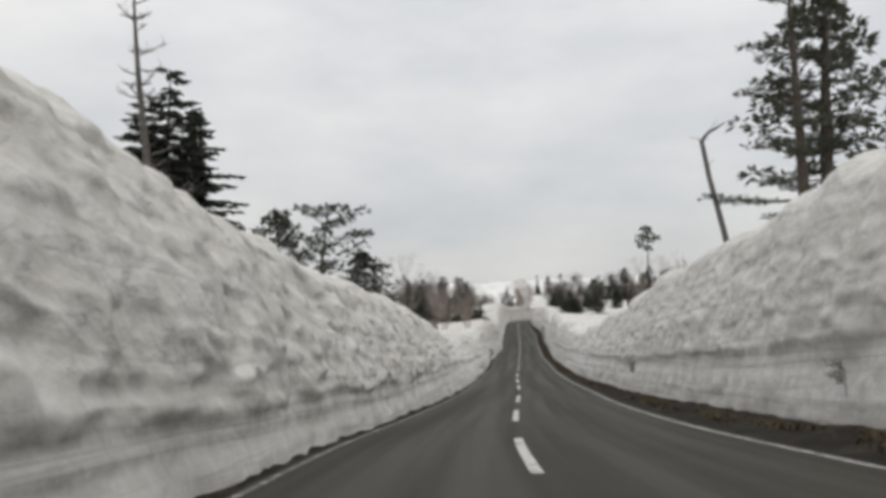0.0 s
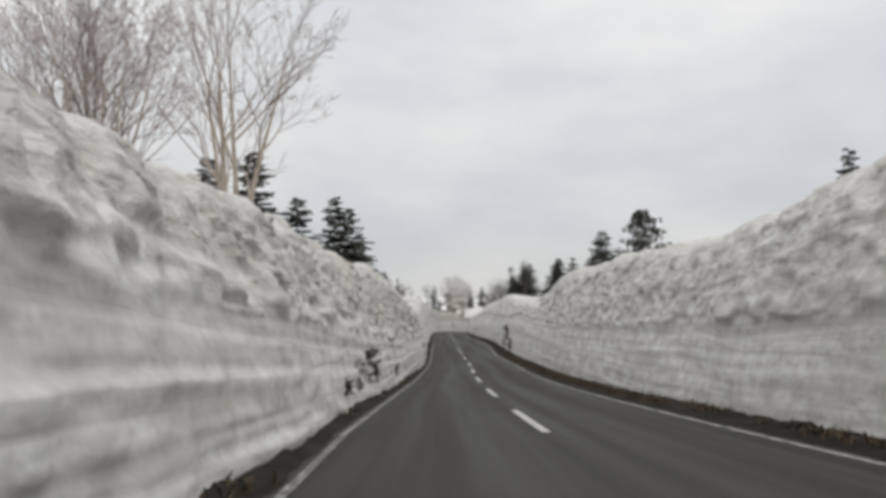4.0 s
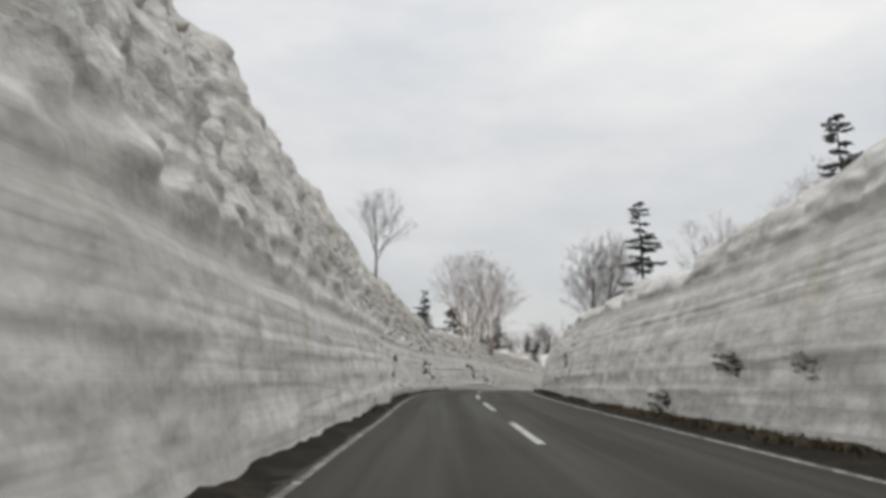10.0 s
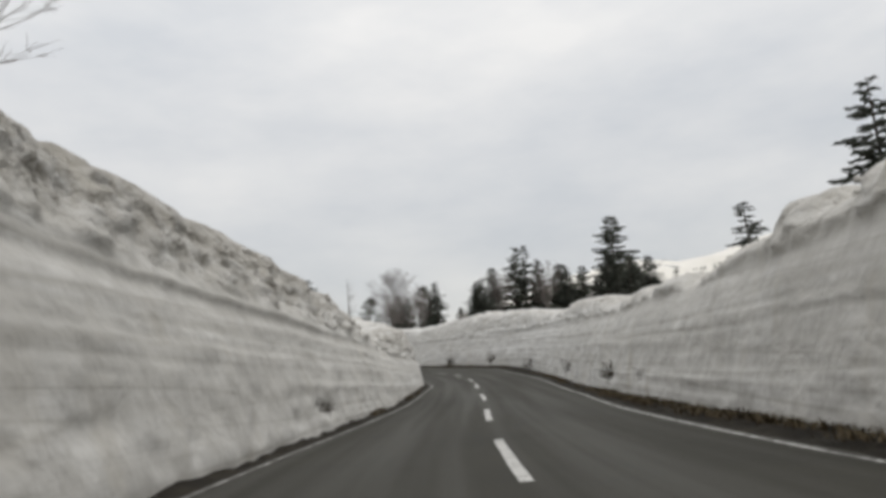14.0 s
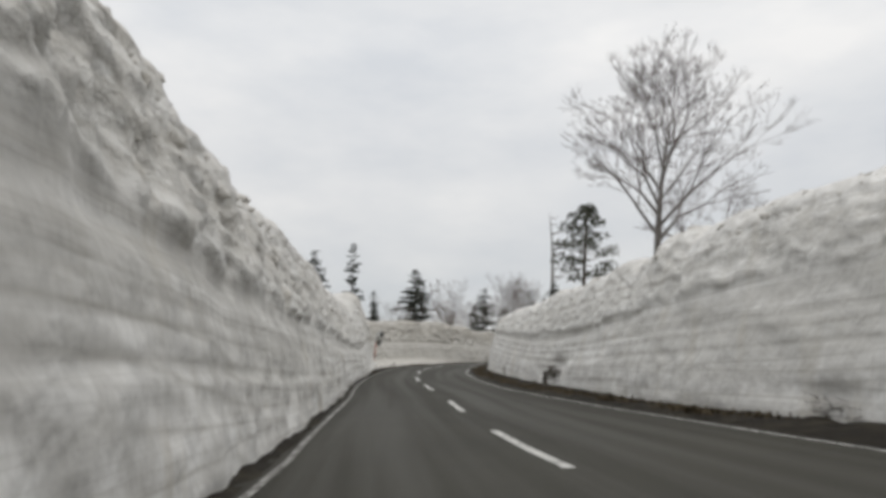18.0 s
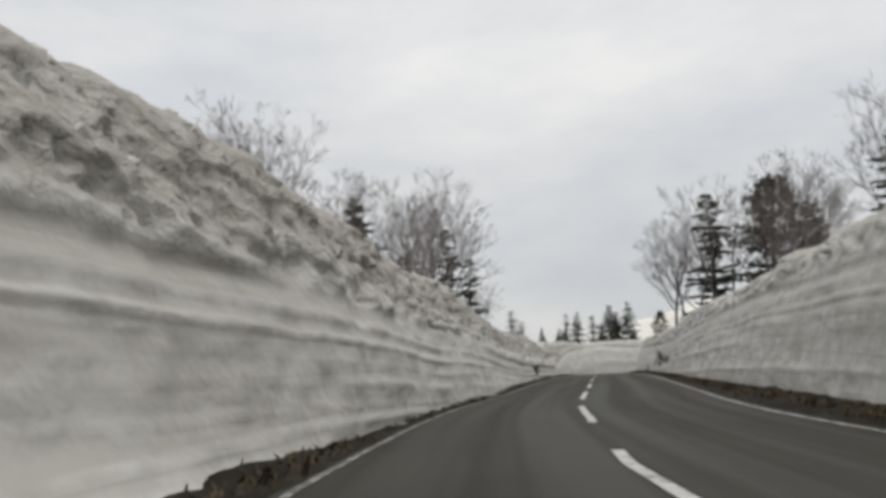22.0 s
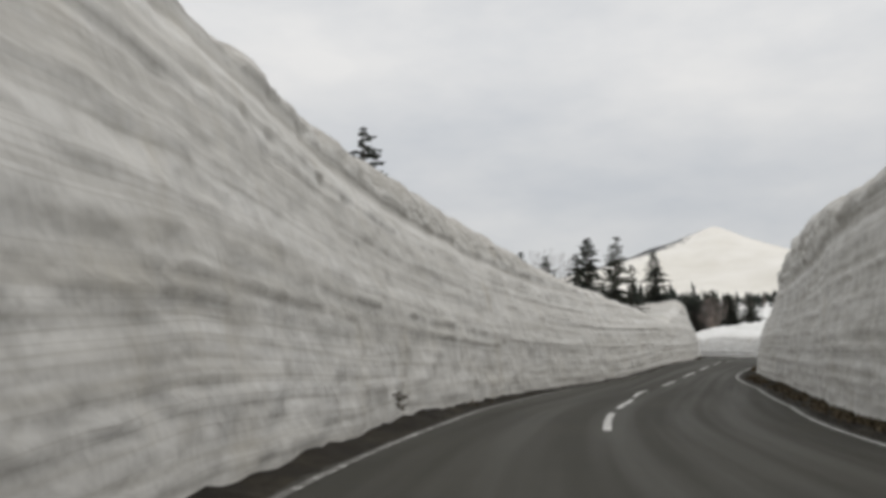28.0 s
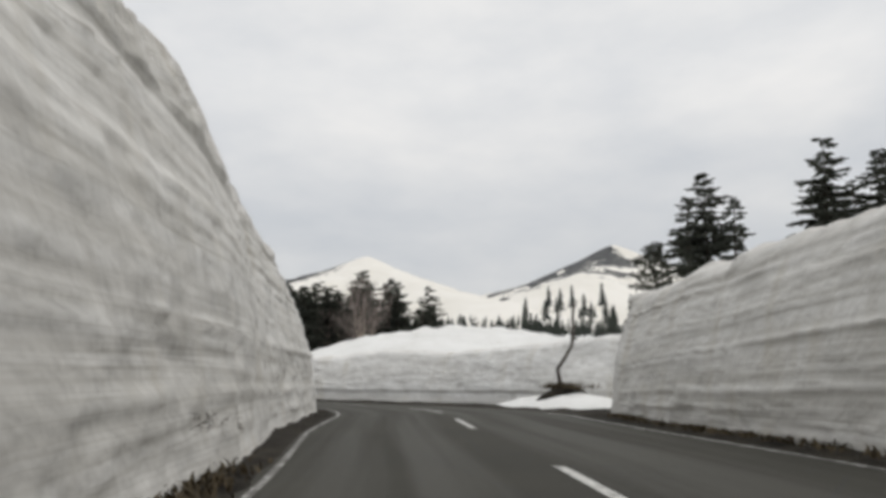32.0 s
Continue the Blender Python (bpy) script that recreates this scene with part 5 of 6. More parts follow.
def stand(count, seed, centre, spread, tall, models, group, wide=1.0):
    """A clump of trees round a place."""
    r = random.Random(seed)
    for _ in range(count):
        x, y = centre[0] + rnd(r, -1, 1) * spread[0], centre[1] + rnd(r, -1, 1) * spread[1]
        s, u, zr = nearest(x, y)
        z = float(snow_top(s, u, zr)[0]) + float(far_rise(np.array(x), np.array(y)))
        plant(models[r.randrange(len(models))], 10.0, x, y, z + rnd(r, *tall), r.random() * 6.28, group, wide=wide)


stand(14, 28, (270, 619), (10, 8), (6, 9.5), firs, "firs at the foot of the mountain")
for k, centre in enumerate(((292, 640), (312, 614), (314, 588), (280, 652))):
    stand(8, 40 + k, centre, (15, 13), (4, 7.5), firs, "firs at the foot of the mountain")
stand(1, 29, (262, 611), (4, 4), (6, 8), birches, "leafless birches at the foot of the mountain")
stand(6, 66, (259, 611), (3, 3), (5.5, 8), firs, "firs at the foot of the mountain", 1.6)
stand(7, 60, (264, 614), (4, 4), (7, 9), firs, "firs at the foot of the mountain", 1.5)
stand(9, 61, (268, 612), (4, 4), (7.5, 10), firs, "firs at the foot of the mountain", 1.5)
stand(9, 62, (271, 607), (4, 4), (7, 9.5), firs, "firs at the foot of the mountain", 1.5)
plant(birches[2], 10.0, 258.7, 604.2, 11.0, 0.9, wide=0.9)
for model in (*firs, *pines, *layered, *birches, grey_tree, snag, combed, slim, full_pine, dead_fine, rust):
    drop_model(model)


# ------------------------------------------------------------------ shrubs that stick out of the walls
def shrub_meshes(seed, leafy=0.0):
    """A flattened fan of wet twigs about 1 m across, growing towards -y out of the snow."""
    r = random.Random(seed)
    t, leaf = Tubes(), Tubes()
    for k in range(30):
        w = rnd(r, -1.0, 1.0) * (1.9 if leafy else 1.5) + (1.57 if r.random() < 0.5 else -1.57) * 0.6
        d = Vector((math.sin(w), -rnd(r, 0.10, 0.45), math.cos(w) * rnd(r, 0.1, 0.7))).normalized()
        p = Vector((rnd(r, -0.55, 0.55), 0.12, rnd(r, -0.45, 0.35)))
        L = rnd(r, 0.25, 0.62)
        pts = [p]
        for i in range(4):
            d = (d + Vector((rnd(r, -1, 1), rnd(r, -0.4, 0.3), rnd(r, -0.8, 0.7))) * 0.36).normalized()
            pts.append(pts[-1] + d * L / 4)
        t.tube(pts, [0.012, 0.010, 0.008, 0.006, 0.003], 4, False)
        for i in range(9):
            g = rnd(r, 0.15, 1)
            j = min(int(g * 4), 3)
            q = pts[j].lerp(pts[j + 1], g * 4 - j)
            e = (d + Vector((rnd(r, -1, 1), rnd(r, -0.6, 0.4), rnd(r, -0.7, 0.7)))).normalized() * rnd(r, 0.06, 0.20)
            t.tube([q, q + e * 0.6 + Vector((0, 0, -0.01)), q + e], [0.007, 0.006, 0.003], 3, False)
            if r.random() < leafy:
                for _ in range(4):
                    leaf.blade(q + e * rnd(r, 0.3, 1), Vector((rnd(r, -1, 1), rnd(r, -1, 0.2), rnd(r, -0.6, 0.8))) * 0.10, 0.022, 0.02)
    if leaf.v:
        return t.mesh("stem"), leaf.mesh("leaf")
    return (t.mesh("stem"),)


bare_shrubs = [make_tree("shrub", shrub_meshes(100 + k), ("stem",), (SHRUB_TWIG,), "dark wet leafless twigs sticking out of the snow wall", "shrub") for k in range(4)]
leafy_shrubs = [make_tree("shrub", shrub_meshes(110 + k, 0.8), ("stem", "leaf"), (SHRUB_TWIG, GRASS), "brown withered shrub half buried in the snow wall", "shrub") for k in range(3)]


def put_shrub(model, s, side, z, size, turn=0.0):
    h = float(wall_height(np.array([s]), side)[0])
    u = float(wall_lean(min(z / h, 0.95), h, wall_foot(s, side), side, s))
    p = on_road(s, side * (u + (0.03 if z > 0.45 else 0.02)), z)
    i = int(np.clip((s - FINE_S[0]) / 0.25, 0, len(FINE_S) - 1))
    yaw = math.atan2(FINE_T[i, 1], FINE_T[i, 0]) - math.pi / 2 + (math.pi / 2 if side < 0 else -math.pi / 2) + turn
    ob = copy_thing(model, Matrix.LocRotScale(Vector(p), Euler((0, 0, yaw)), None))
    wide, flat = (1.5, 0.28) if s < 80 and side < 0 else (1.05, 0.48) if z < 0.5 else (1.1, 0.45)
    ob.scale = (size * wide, size * 0.5, size * flat)
    ob["group"] = "shrubs in the snow walls"
    return ob


shrub_rng = random.Random(9)
def scatter(count, span, side, z_span, sizes):
    for _ in range(count):
        put_shrub(bare_shrubs[shrub_rng.randrange(4)], rnd(shrub_rng, *span), side, rnd(shrub_rng, *z_span), rnd(shrub_rng, *sizes), rnd(shrub_rng, -0.4, 0.4))


scatter(8, (62, 68), -1, (0.3, 1.7), (0.5, 1.0))
scatter(8, (154, 164), 1, (0.3, 1.8), (0.7, 1.3))
scatter(3, (192, 216), 1, (0.6, 1.6), (0.4, 0.8))
scatter(5, (230, 240), 1, (0.8, 2.0), (0.4, 0.7))
for table, side in ((SHRUBS_LEFT_A, -1), (SHRUBS_LEFT_B, -1), (SHRUBS_RIGHT_A, 1), (SHRUBS_RIGHT_B, 1)):
    for s, z, size in table:
        if side > 0 and 330 < s < 400:
            z, size = z * 0.6, size * 0.65
        pick = leafy_shrubs if shrub_rng.random() < (0.35 if z < 0.5 else 0.12) else bare_shrubs
        put_shrub(pick[shrub_rng.randrange(len(pick))], s, side, z, size * 0.95, rnd(shrub_rng, -0.3, 0.3))
for model in (*bare_shrubs, *leafy_shrubs):
    drop_model(model)


# ------------------------------------------------------------------ curve mirror at the foot of the tall wall
def ring_points(c, ax, ay, radius, count, lo=0.0, hi=2 * math.pi):
    return [c + (ax * math.cos(lo + (hi - lo) * k / count) + ay * math.sin(lo + (hi - lo) * k / count)) * radius for k in range(count + 1)]


def build_curve_mirror():
    root = new("curve_mirror")
    root.location = (58.40, 421.40, -10.34)
    tagged(root, "round convex traffic mirror with grey hood on slanted orange post", "traffic mirror")
    face = Vector((0.92, -0.39, -0.06)).normalized()
    side = face.cross(Vector((0, 0, 1))).normalized()
    up = side.cross(face).normalized()
    cen = Vector((0.46, -0.13, 2.48))
    R = 0.64
    # bulging mirror
    rows, cols = 9, 40
    verts, faces = [cen + face * 0.10], []
    for i in range(1, rows + 1):
        f = i / rows
        verts += [cen + (side * math.cos(6.2832 * j / cols) + up * math.sin(6.2832 * j / cols)) * R * f + face * 0.10 * (1 - f * f) for j in range(cols)]
    for j in range(cols):
        faces.append((0, 1 + j, 1 + (j + 1) % cols))
        for i in range(rows - 1):
            a, b = 1 + i * cols + j, 1 + i * cols + (j + 1) % cols
            faces.append((a, a + cols, b + cols, b))
    mirror = solid("mirror", mesh_from("mirror", verts, faces, True), MIRROR, root, "silvered convex mirror face")
    t = Tubes()
    t.tube(ring_points(cen, side, up, R + 0.012, 40), [0.028] * 41, 8, False)
    solid("rim", t.mesh("rim", True), GREY_METAL, mirror)
    # shallow dish behind the glass
    t = Tubes()
    t.tube([cen - face * 0.02, cen - face * 0.10, cen - face * 0.16], [R, R * 0.86, R * 0.3], 32)
    solid("back_shell", t.mesh("back_shell", True), GREY_METAL, mirror)
    # hood: a curved plate with thickness over the upper edge
    n, verts, faces = 28, [], []
    for k in range(n + 1):
        w = math.radians(8 + 164 * k / n)
        d = side * math.cos(w) + up * math.sin(w)
        reach = 0.06 + 0.26 * math.sin(math.pi * k / n)
        for rad in (R + 0.03, R + 0.045):
            verts += [cen + d * rad - face * 0.04, cen + d * rad + face * reach]
    for k in range(n):
        a = 4 * k
        faces += [(a, a + 1, a + 5, a + 4), (a + 2, a + 6, a + 7, a + 3), (a + 1, a + 3, a + 7, a + 5), (a, a + 4, a + 6, a + 2)]
    solid("hood", mesh_from("hood", verts, faces, True), GREY_METAL, root, "weathered grey hood")
    post_top = cen - face * 0.22 + Vector((-0.02, 0, 0.32))
    foot = Vector((0, 0, -0.35))
    t = Tubes()
    t.tube([foot, foot.lerp(post_top, 0.5), post_top], [0.052, 0.050, 0.050], 14)
    post = solid("post", t.mesh("post", True), ORANGE, root, "slanted orange steel post")
    for k, f in enumerate((0.58, 0.70, 0.80)):
        t = Tubes()
        p = foot.lerp(post_top, f)
        ax = (post_top - foot).normalized()
        t.tube([p - ax * 0.03, p + ax * 0.03], [0.060, 0.060], 14)
        solid("clamp", t.mesh("clamp", True), GREY_METAL, post)
    for f in (0.80, 0.92):
        p = foot.lerp(post_top, f)
        t = Tubes()
        t.tube([p, p.lerp(cen - face * 0.12, 0.5), cen - face * 0.12 + up * (f - 0.86) * 1.5], [0.022] * 3, 8)
        solid("bracket", t.mesh("bracket", True), GREY_METAL, post)


build_curve_mirror()


def branch_thing(name, label, category, pts, radii, material, twigs=0, seed=1):
    r = random.Random(seed)
    t = Tubes()
    pts = [Vector(p) for p in pts]
    base = pts[0].copy()
    pts = [p - base for p in pts]
    t.tube(pts, radii, 8)
    root = new(name)
    root.location = base
    tagged(root, label, category)
    solid("stem", t.mesh("stem", True), material, root)
    if twigs:
        for _ in range(twigs):
            t = Tubes()
            k = r.randrange(1, len(pts) - 1)
            p = pts[k].lerp(pts[k + 1], r.random())
            d = Vector((rnd(r, -1, 1), rnd(r, -1, 1), rnd(r, -0.1, 0.9))).normalized() * rnd(r, 0.2, 0.6)
            t.tube([p, p + d * 0.5 + Vector((0, 0, 0.03)), p + d], [0.018, 0.012, 0.005], 4, False)
            solid("twig", t.mesh("twig"), material, root)
    return root


branch_thing("branch", "long dark dead branch leaning on the mirror post", "branch",
             [(57.4, 420.6, -9.95), (58.0, 421.1, -9.62), (58.6, 421.28, -9.40), (59.0, 421.1, -9.30)], [0.05, 0.045, 0.035, 0.02], SHRUB_TWIG, 4, 3)

# a dead trunk whose top has snapped over
branch_thing("dead_tree", "slim dead trunk with a snapped bent top", "tree",
             [(10.50, 28.08, 2.42), (10.41, 28.12, 2.95), (10.23, 28.18, 3.91), (10.04, 28.25, 4.88), (9.91, 28.30, 5.85), (9.84, 28.32, 6.29), (10.06, 28.24, 6.56), (10.33, 28.15, 6.71), (10.67, 28.02, 6.92)],
             [0.11, 0.105, 0.10, 0.09, 0.085, 0.08, 0.06, 0.045, 0.02], GREY_BARK, 8, 11)

# the crooked tree in the recess of the last bend
branch_thing("crooked_tree", "crooked dark bare tree trunk on a roadside mound", "tree",
             [(234.0, 580.2, -1.2), (234.0, 580.3, -0.4), (233.8, 580.4, 0.4), (234.2, 580.1, 1.0), (234.5, 579.8, 1.6), (234.5, 579.7, 2.4), (234.5, 579.7, 3.1), (234.5, 579.6, 3.7)],
             [0.12, 0.11, 0.10, 0.09, 0.085, 0.08, 0.07, 0.05], SHRUB_TWIG, 16, 5)


# branches pressed flat into the walls by the plough
def pressed_meshes(seed):
    r = random.Random(seed)
    t = Tubes()
    for k in range(9):
        z, x = rnd(r, -0.35, 0.35), rnd(r, -0.7, 0.2)
        L = rnd(r, 0.5, 1.3)
        pts = [Vector((x + L * i / 4, rnd(r, -0.10, 0.06), z + rnd(r, -0.06, 0.06))) for i in range(5)]
        w = rnd(r, 0.012, 0.034)
        t.tube(pts, [w * 0.5, w, w, w * 0.8, w * 0.35], 5, False)
        for _ in range(4):
            p = pts[r.randrange(1, 4)]
            t.tube([p, p + Vector((rnd(r, -0.3, 0.3), rnd(r, -0.12, 0.0), rnd(r, -0.22, 0.22)))], [0.010, 0.004], 3, False)
    return (t.mesh("stem"),)


pressed = [make_tree("buried_branches", pressed_meshes(200 + k), ("stem",), (SHRUB_TWIG,), "dark broken branches pressed flat into the snow wall", "branches") for k in range(3)]
for k, (s, side, z, size) in enumerate((
        (249, -1, 1.2, 0.8), (250.5, -1, 0.8, 0.8), (268, -1, 1.1, 0.9), (274, -1, 1.3, 0.9), (491, -1, 0.7, 1.3), (232, -1, 0.9, 0.8),
        (158, 1, 1.0, 1.4), (161, 1, 1.6, 1.3), (235, 1, 1.6, 1.1), (278, 1, 0.9, 1.4), (338, 1, 0.6, 1.2), (351, 1, 0.7, 1.3), (361.5, 1, 0.5, 1.3),
        (156, 1, 0.6, 1.3), (158.6, 1, 1.5, 1.2), (163, 1, 0.8, 1.3), (396, 1, 0.7, 1.3), (497, 1, 0.9, 1.6), (501, 1, 1.1, 1.6), (504, 1, 0.8, 1.2), (616, 1, 1.3, 1.0), (620, 1, 1.6, 0.9), (625, 1, 1.9, 0.7), (650, -1, 0.55, 0.45))):
    ob = put_shrub(pressed[k % 3], s, side, z, 1.0, 0.05)
    ob.scale = (size, size * 0.8, size * 0.8)
    ob["group"] = "branches in the snow walls"
for model in pressed:
    drop_model(model)


# ------------------------------------------------------------------ dead grass along the verges
def grass_strip(name, label, spots, seed, tall):
    """Tufts of bent blades round the given spots (s, u, amount)."""
    r = np.random.RandomState(seed)
    verts, faces = [], []
    base, off, size = [], [], []
    for s, u, z, amount, spread in spots:
        n = int(amount)
        ss = s + spread * r.randn(n)
        uu = u + 0.16 * r.randn(n)
        base.append(on_road(ss, uu, z))
        size.append(tall * (0.45 + 0.75 * r.rand(n)))
    P, L = np.concatenate(base), np.concatenate(size)
    n = len(P)
    w = r.rand(n) * 6.283
    lean = 0.25 + 0.9 * r.rand(n)
    D = np.stack([np.cos(w) * lean, np.sin(w) * lean, np.ones(n)], 1)
    D /= np.linalg.norm(D, axis=1)[:, None]
    side = np.stack([-np.sin(w), np.cos(w), np.zeros(n)], 1) * (0.012 + 0.014 * r.rand(n))[:, None]
    mid = P + D * (L * 0.55)[:, None]
    tip = mid + (D + np.stack([np.cos(w), np.sin(w), -0.6 * np.ones(n)], 1) * 0.5) * (L * 0.45)[:, None]
    V = np.stack([P - side, P + side, mid + side * 0.8, mid - side * 0.8, tip], 1).reshape(-1, 3)
    i = np.arange(n)[:, None] * 5
    faces = [tuple(q) for q in (i + np.array([0, 1, 2, 3])).tolist()] + [tuple(q) for q in (i + np.array([3, 2, 4])).tolist()]
    ob = solid(name, mesh_from(name, V.tolist(), faces), GRASS)
    tagged(ob, label, "dead grass", kind="stuff")


grass_rng = np.random.RandomState(3)
spots = []
for s in np.arange(-20, 705, 0.55):
    dense = 0.5 + 0.5 * float(vnoise(s / 9.0, 5.5)) + 0.35 * float(vnoise(s / 2.2, 8.5))
    hi = float(wall_foot(s, 1))
    if 664 < s < 695:
        continue
    if dense > 0.25:
        lo = float(np.interp(s, RIGHT_S, RIGHT_U)) + 0.45
        u = lo + (hi - lo) * (0.15 + 0.85 * grass_rng.rand())
        spots.append((s, u, 0.07, 14 + 80 * max(min(dense, 1.1) - 0.15, 0), 0.35))
grass_strip("grass", "matted dead brown grass on the dark verge", spots, 1, 0.17)
spots = []
for s in np.arange(60, 660, 0.8):
    dense = 0.5 * float(vnoise(s / 7.0, 15.5)) + 0.5 * float(vnoise(s / 2.0, 18.5))
    if dense > 0.2:
        spots.append((s, -float(wall_foot(s, -1)) + 0.02, 0.02, 12 + 40 * dense, 0.3))
for s, n in ((435, 260), (437, 200), (646, 260), (648, 240), (304, 140), (222, 160), (172, 220), (174, 200)):
    spots.append((s, -float(wall_foot(s, -1)) + 0.05, 0.05, n, 0.9))
grass_strip("grass", "brown grass tufts under the tall wall", spots, 2, 0.17)
# mound round the crooked tree
def mound(name, label, x, y, z, rx, ry, height, turn, material, lumps=0.10):
    rad = np.linspace(0, 1, 14 if rx < 15 else 48)
    ang = np.linspace(0, 2 * math.pi, 49 if rx < 15 else 145)
    R, A = np.meshgrid(rad, ang, indexing="ij")
    X, Y = R * np.cos(A) * rx, R * np.sin(A) * ry
    Xw, Yw = x + X * math.cos(turn) - Y * math.sin(turn), y + X * math.sin(turn) + Y * math.cos(turn)
    Z = z - 0.5 + (height + 0.5) * (1 - R**2.2) + lumps * fbm(Xw / 1.2, Yw / 1.2, 2, 3) * (1 - R)
    ob = solid(name, grid_mesh(name, np.stack([Xw, Yw, Z], -1), True, None, flip=True), material)
    tagged(ob, label, "snow bank" if material is SNOW_FIELD else "mound")
    return ob


mound("snow_bank", "low smooth snow bank at the edge of the bend", 234.9, 580.6, -1.5, 8.0, 3.0, 0.75, 0.85, SNOW_FIELD)
mound("mound", "dark earth mound with dead grass round a crooked tree", 234.0, 580.1, -0.78, 0.9, 1.6, 0.42, 0.35, EARTH)
ts, tu, _ = nearest(234.0, 580.1)
tuft_rng = np.random.RandomState(8)
grass_strip("grass", "tufts of dead grass round the crooked tree", [(float(ts[0]) + 0.55 * tuft_rng.randn(), float(tu[0]) - 0.1 + 0.25 * tuft_rng.randn(), 0.98, 26, 0.2) for _ in range(22)], 4, 0.45)


# ------------------------------------------------------------------ far woods on the foothills
def far_height(x, y):
    s, u, zr = nearest(x, y)
    z = snow_top(s, u, zr) + far_rise(x, y)
    for cx, cy, top, radius, base, power in PEAKS:
        f = np.hypot(x - cx, y - cy) / radius
        z = np.maximum(z, base + (top - base) * np.maximum(1 - f**power, -0.15))
    return z


def far_wood(name, label, x, y, tall, material, seed, bare=False):
    r = np.random.RandomState(seed)
    z = far_height(x, y)
    verts, faces = [], []
    for k in range(len(x)):
        h = tall * (0.6 + 0.7 * r.rand())
        wide = h * (0.24 if not bare else 0.30) * (0.8 + 0.5 * r.rand())
        tiers = 5 if not bare else 7
        b = len(verts)
        verts += [(x[k] - 0.01 * h, y[k], z[k] - 1), (x[k] + 0.01 * h, y[k] - 0.01 * h, z[k] - 1), (x[k], y[k] + 0.02 * h, z[k] - 1), (x[k], y[k], z[k] + h * 0.9)]
        faces += [(b, b + 1, b + 3), (b + 1, b + 2, b + 3), (b + 2, b, b + 3)]
        for i in range(tiers):
            f = i / tiers
            zt = z[k] + h * (0.08 + 0.80 * f)
            w = wide * ((1 - f) ** 0.85 + 0.08)
            b = len(verts)
            turn = r.rand() * 6.28
            n = 7
            verts.append((x[k], y[k], zt + h * 0.26))
            for j in range(n):
                a = turn + 6.283 * j / n
                q = w * (0.6 + 0.7 * r.rand()) if not bare else w * (0.3 + 1.0 * r.rand())
                verts.append((x[k] + math.cos(a - 0.25) * q * 0.5, y[k] + math.sin(a - 0.25) * q * 0.5, zt + h * 0.10))
                verts.append((x[k] + math.cos(a) * q, y[k] + math.sin(a) * q, zt - h * 0.05 * r.rand()))
            for j in range(2 * n):
                if bare and j % 2:
                    continue
                faces.append((b, b + 1 + j, b + 1 + (j + 1) % (2 * n)))
    ob = solid(name, mesh_from(name, verts, faces), material)
    tagged(ob, label, "far wood", kind="stuff")


wood_rng = np.random.RandomState(12)
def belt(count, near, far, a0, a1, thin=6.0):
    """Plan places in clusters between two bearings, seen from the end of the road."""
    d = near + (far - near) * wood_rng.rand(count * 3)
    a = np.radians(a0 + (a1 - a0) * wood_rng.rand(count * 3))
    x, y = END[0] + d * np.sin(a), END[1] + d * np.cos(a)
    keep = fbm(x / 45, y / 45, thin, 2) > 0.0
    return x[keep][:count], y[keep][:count]


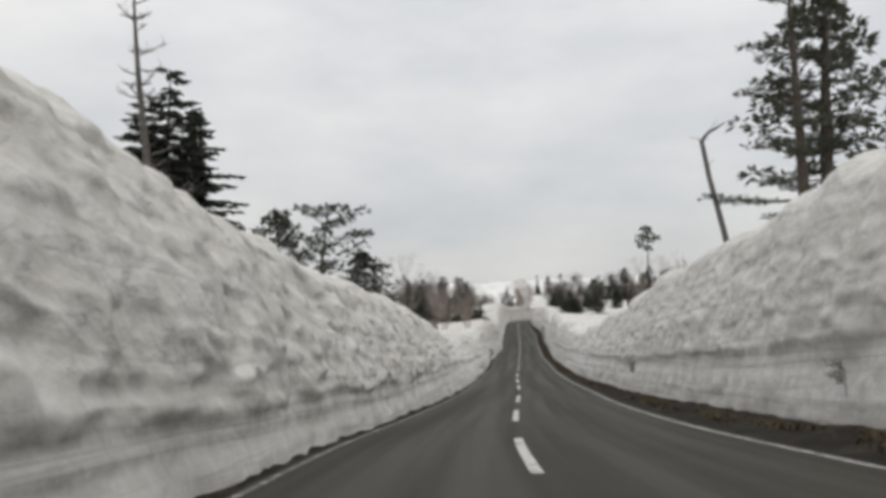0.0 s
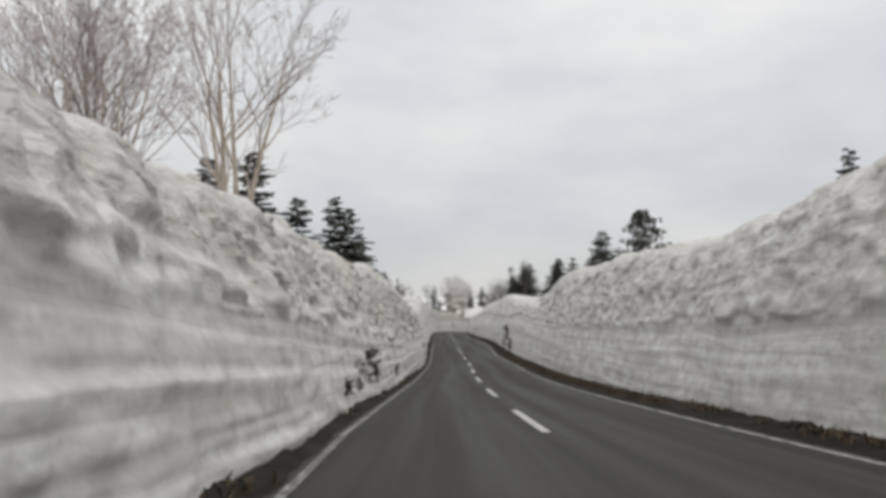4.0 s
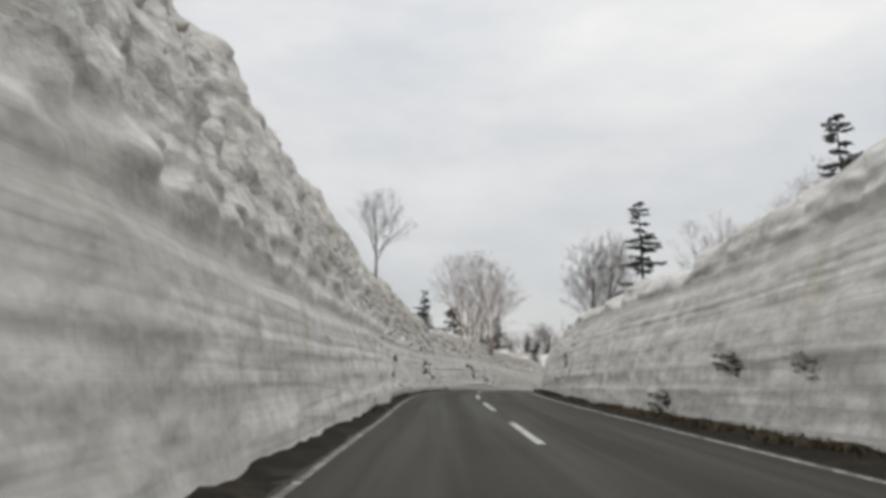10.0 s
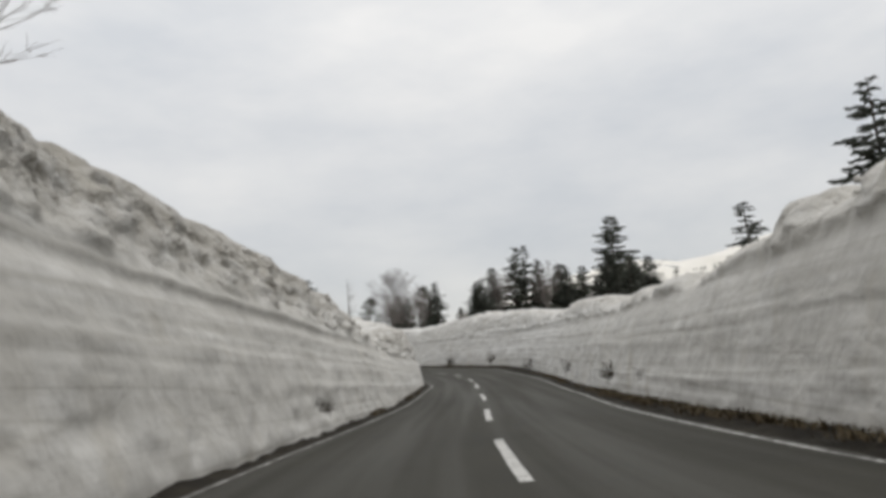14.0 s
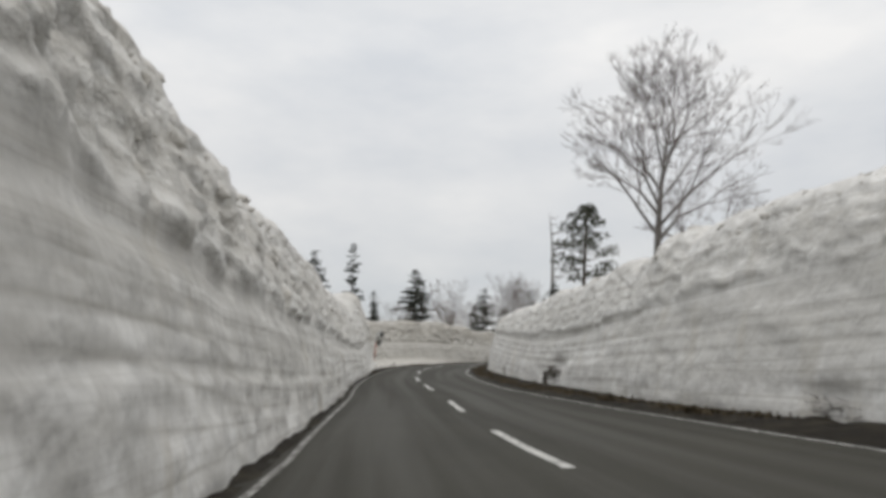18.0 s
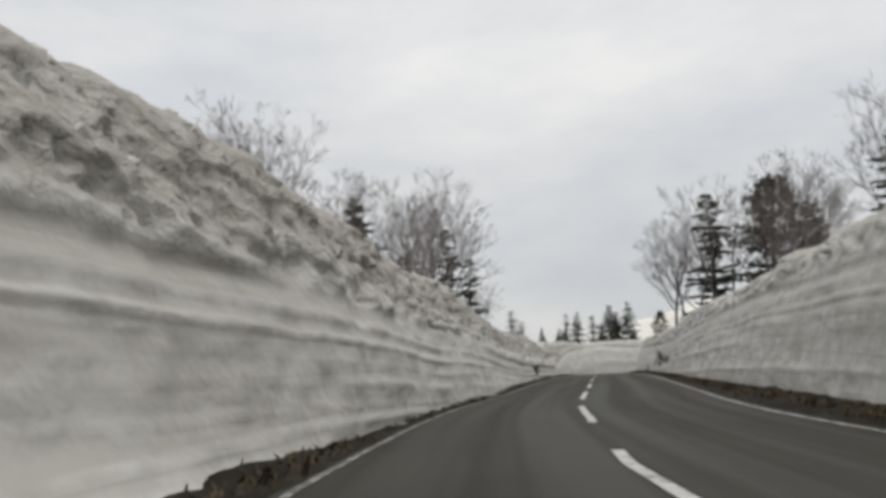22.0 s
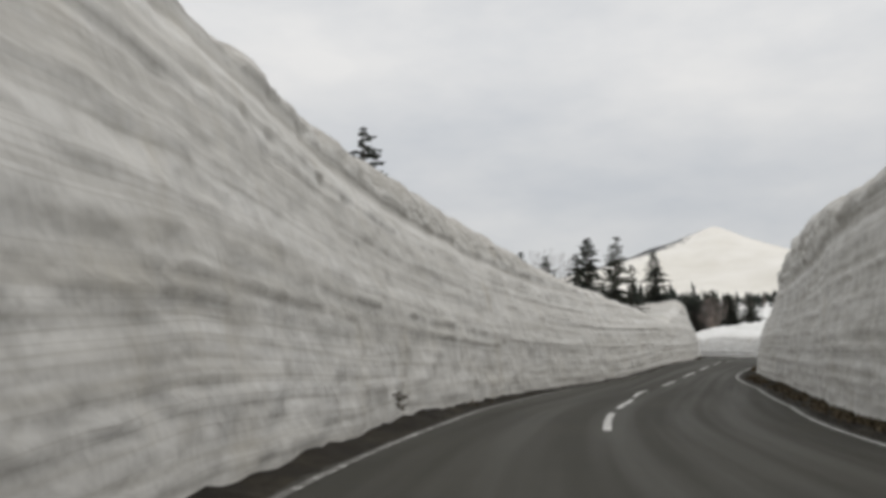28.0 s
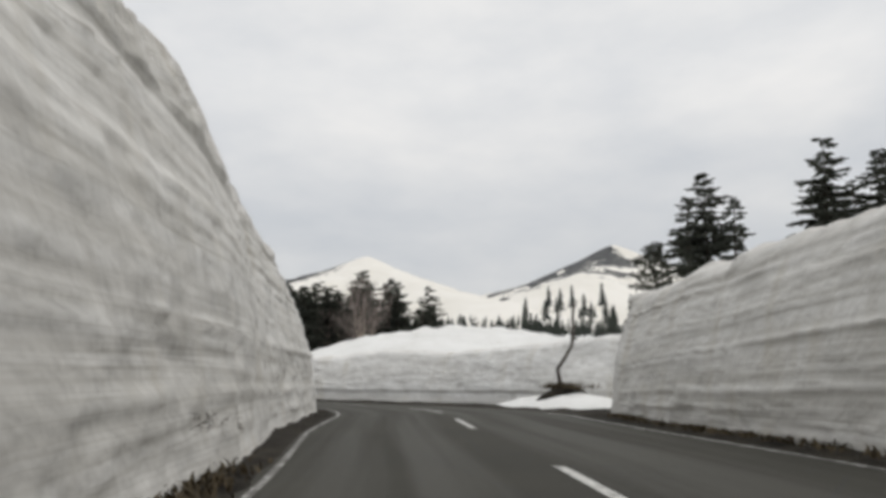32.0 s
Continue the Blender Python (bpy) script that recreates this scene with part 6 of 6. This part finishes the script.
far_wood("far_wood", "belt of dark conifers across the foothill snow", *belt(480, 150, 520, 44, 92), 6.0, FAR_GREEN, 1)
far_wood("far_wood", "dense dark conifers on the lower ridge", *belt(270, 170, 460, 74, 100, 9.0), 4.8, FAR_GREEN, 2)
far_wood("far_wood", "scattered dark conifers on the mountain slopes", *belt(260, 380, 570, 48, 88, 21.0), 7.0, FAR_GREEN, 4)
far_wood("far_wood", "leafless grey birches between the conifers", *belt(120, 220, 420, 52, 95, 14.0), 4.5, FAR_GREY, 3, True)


# ------------------------------------------------------------------ drift and loose chunks of snow
mound("snow_drift", "rounded uneven snow drift behind the bend", 256.7, 594.0, 1.0, 19.0, 12.0, 4.3, 1.9, SNOW_FIELD, 0.30)


def lump_mesh(seed):
    bm = bmesh.new()
    bmesh.ops.create_icosphere(bm, subdivisions=1, radius=0.8)
    r = random.Random(seed)
    for v in bm.verts:
        v.co *= rnd(r, 0.60, 1.30)
    V = np.array([v.co[:] for v in bm.verts])
    F = np.array([[v.index for v in f.verts] for f in bm.faces])
    bm.free()
    return V, F


def chunks(name, label, side, count, seed, span, q_span, sizes):
    r = np.random.RandomState(seed)
    models = [lump_mesh(seed * 10 + k) for k in range(6)]
    verts, faces, n0 = [], [], 0
    s = span[0] + (span[1] - span[0]) * r.rand(count)
    s = s[vnoise(s / 6.0, seed) > -0.25]
    for si in s:
        q = q_span[0] + (q_span[1] - q_span[0]) * r.rand() ** 0.7
        face_s, face_q, face_u, face_z = FACE[side]
        i, j = int((si - face_s[0]) / (face_s[1] - face_s[0])), int(np.searchsorted(face_q, q))
        if face_z[i, j] < np.interp(si, *BREAK[side]) + 0.25:
            continue
        V, F = models[r.randint(6)]
        size = sizes[0] + (sizes[1] - sizes[0]) * r.rand() ** 2.2
        p = on_road(si, side * (face_u[i, j] + 0.25 * size), face_z[i, j] - 0.1 * size)
        verts.append(V * size * np.array([1.2, 1.2, 0.8]) * (0.7 + 0.5 * r.rand(3)) + p)
        faces.append(F + n0)
        n0 += len(V)
    me = mesh_from(name, np.concatenate(verts).tolist(), np.concatenate(faces).tolist())
    ob = solid(name, me, SNOW_CHUNK)
    tagged(ob, label, "snow chunks", kind="stuff")


chunks("snow_chunks", "grey broken snow chunks on the tall wall's crest", -1, 2800, 3, (70, 560), (0.55, 1.0), (0.05, 0.18))
chunks("snow_chunks", "grey broken snow chunks on the verge wall's crest", 1, 1300, 5, (70, 560), (0.74, 1.0), (0.05, 0.18))
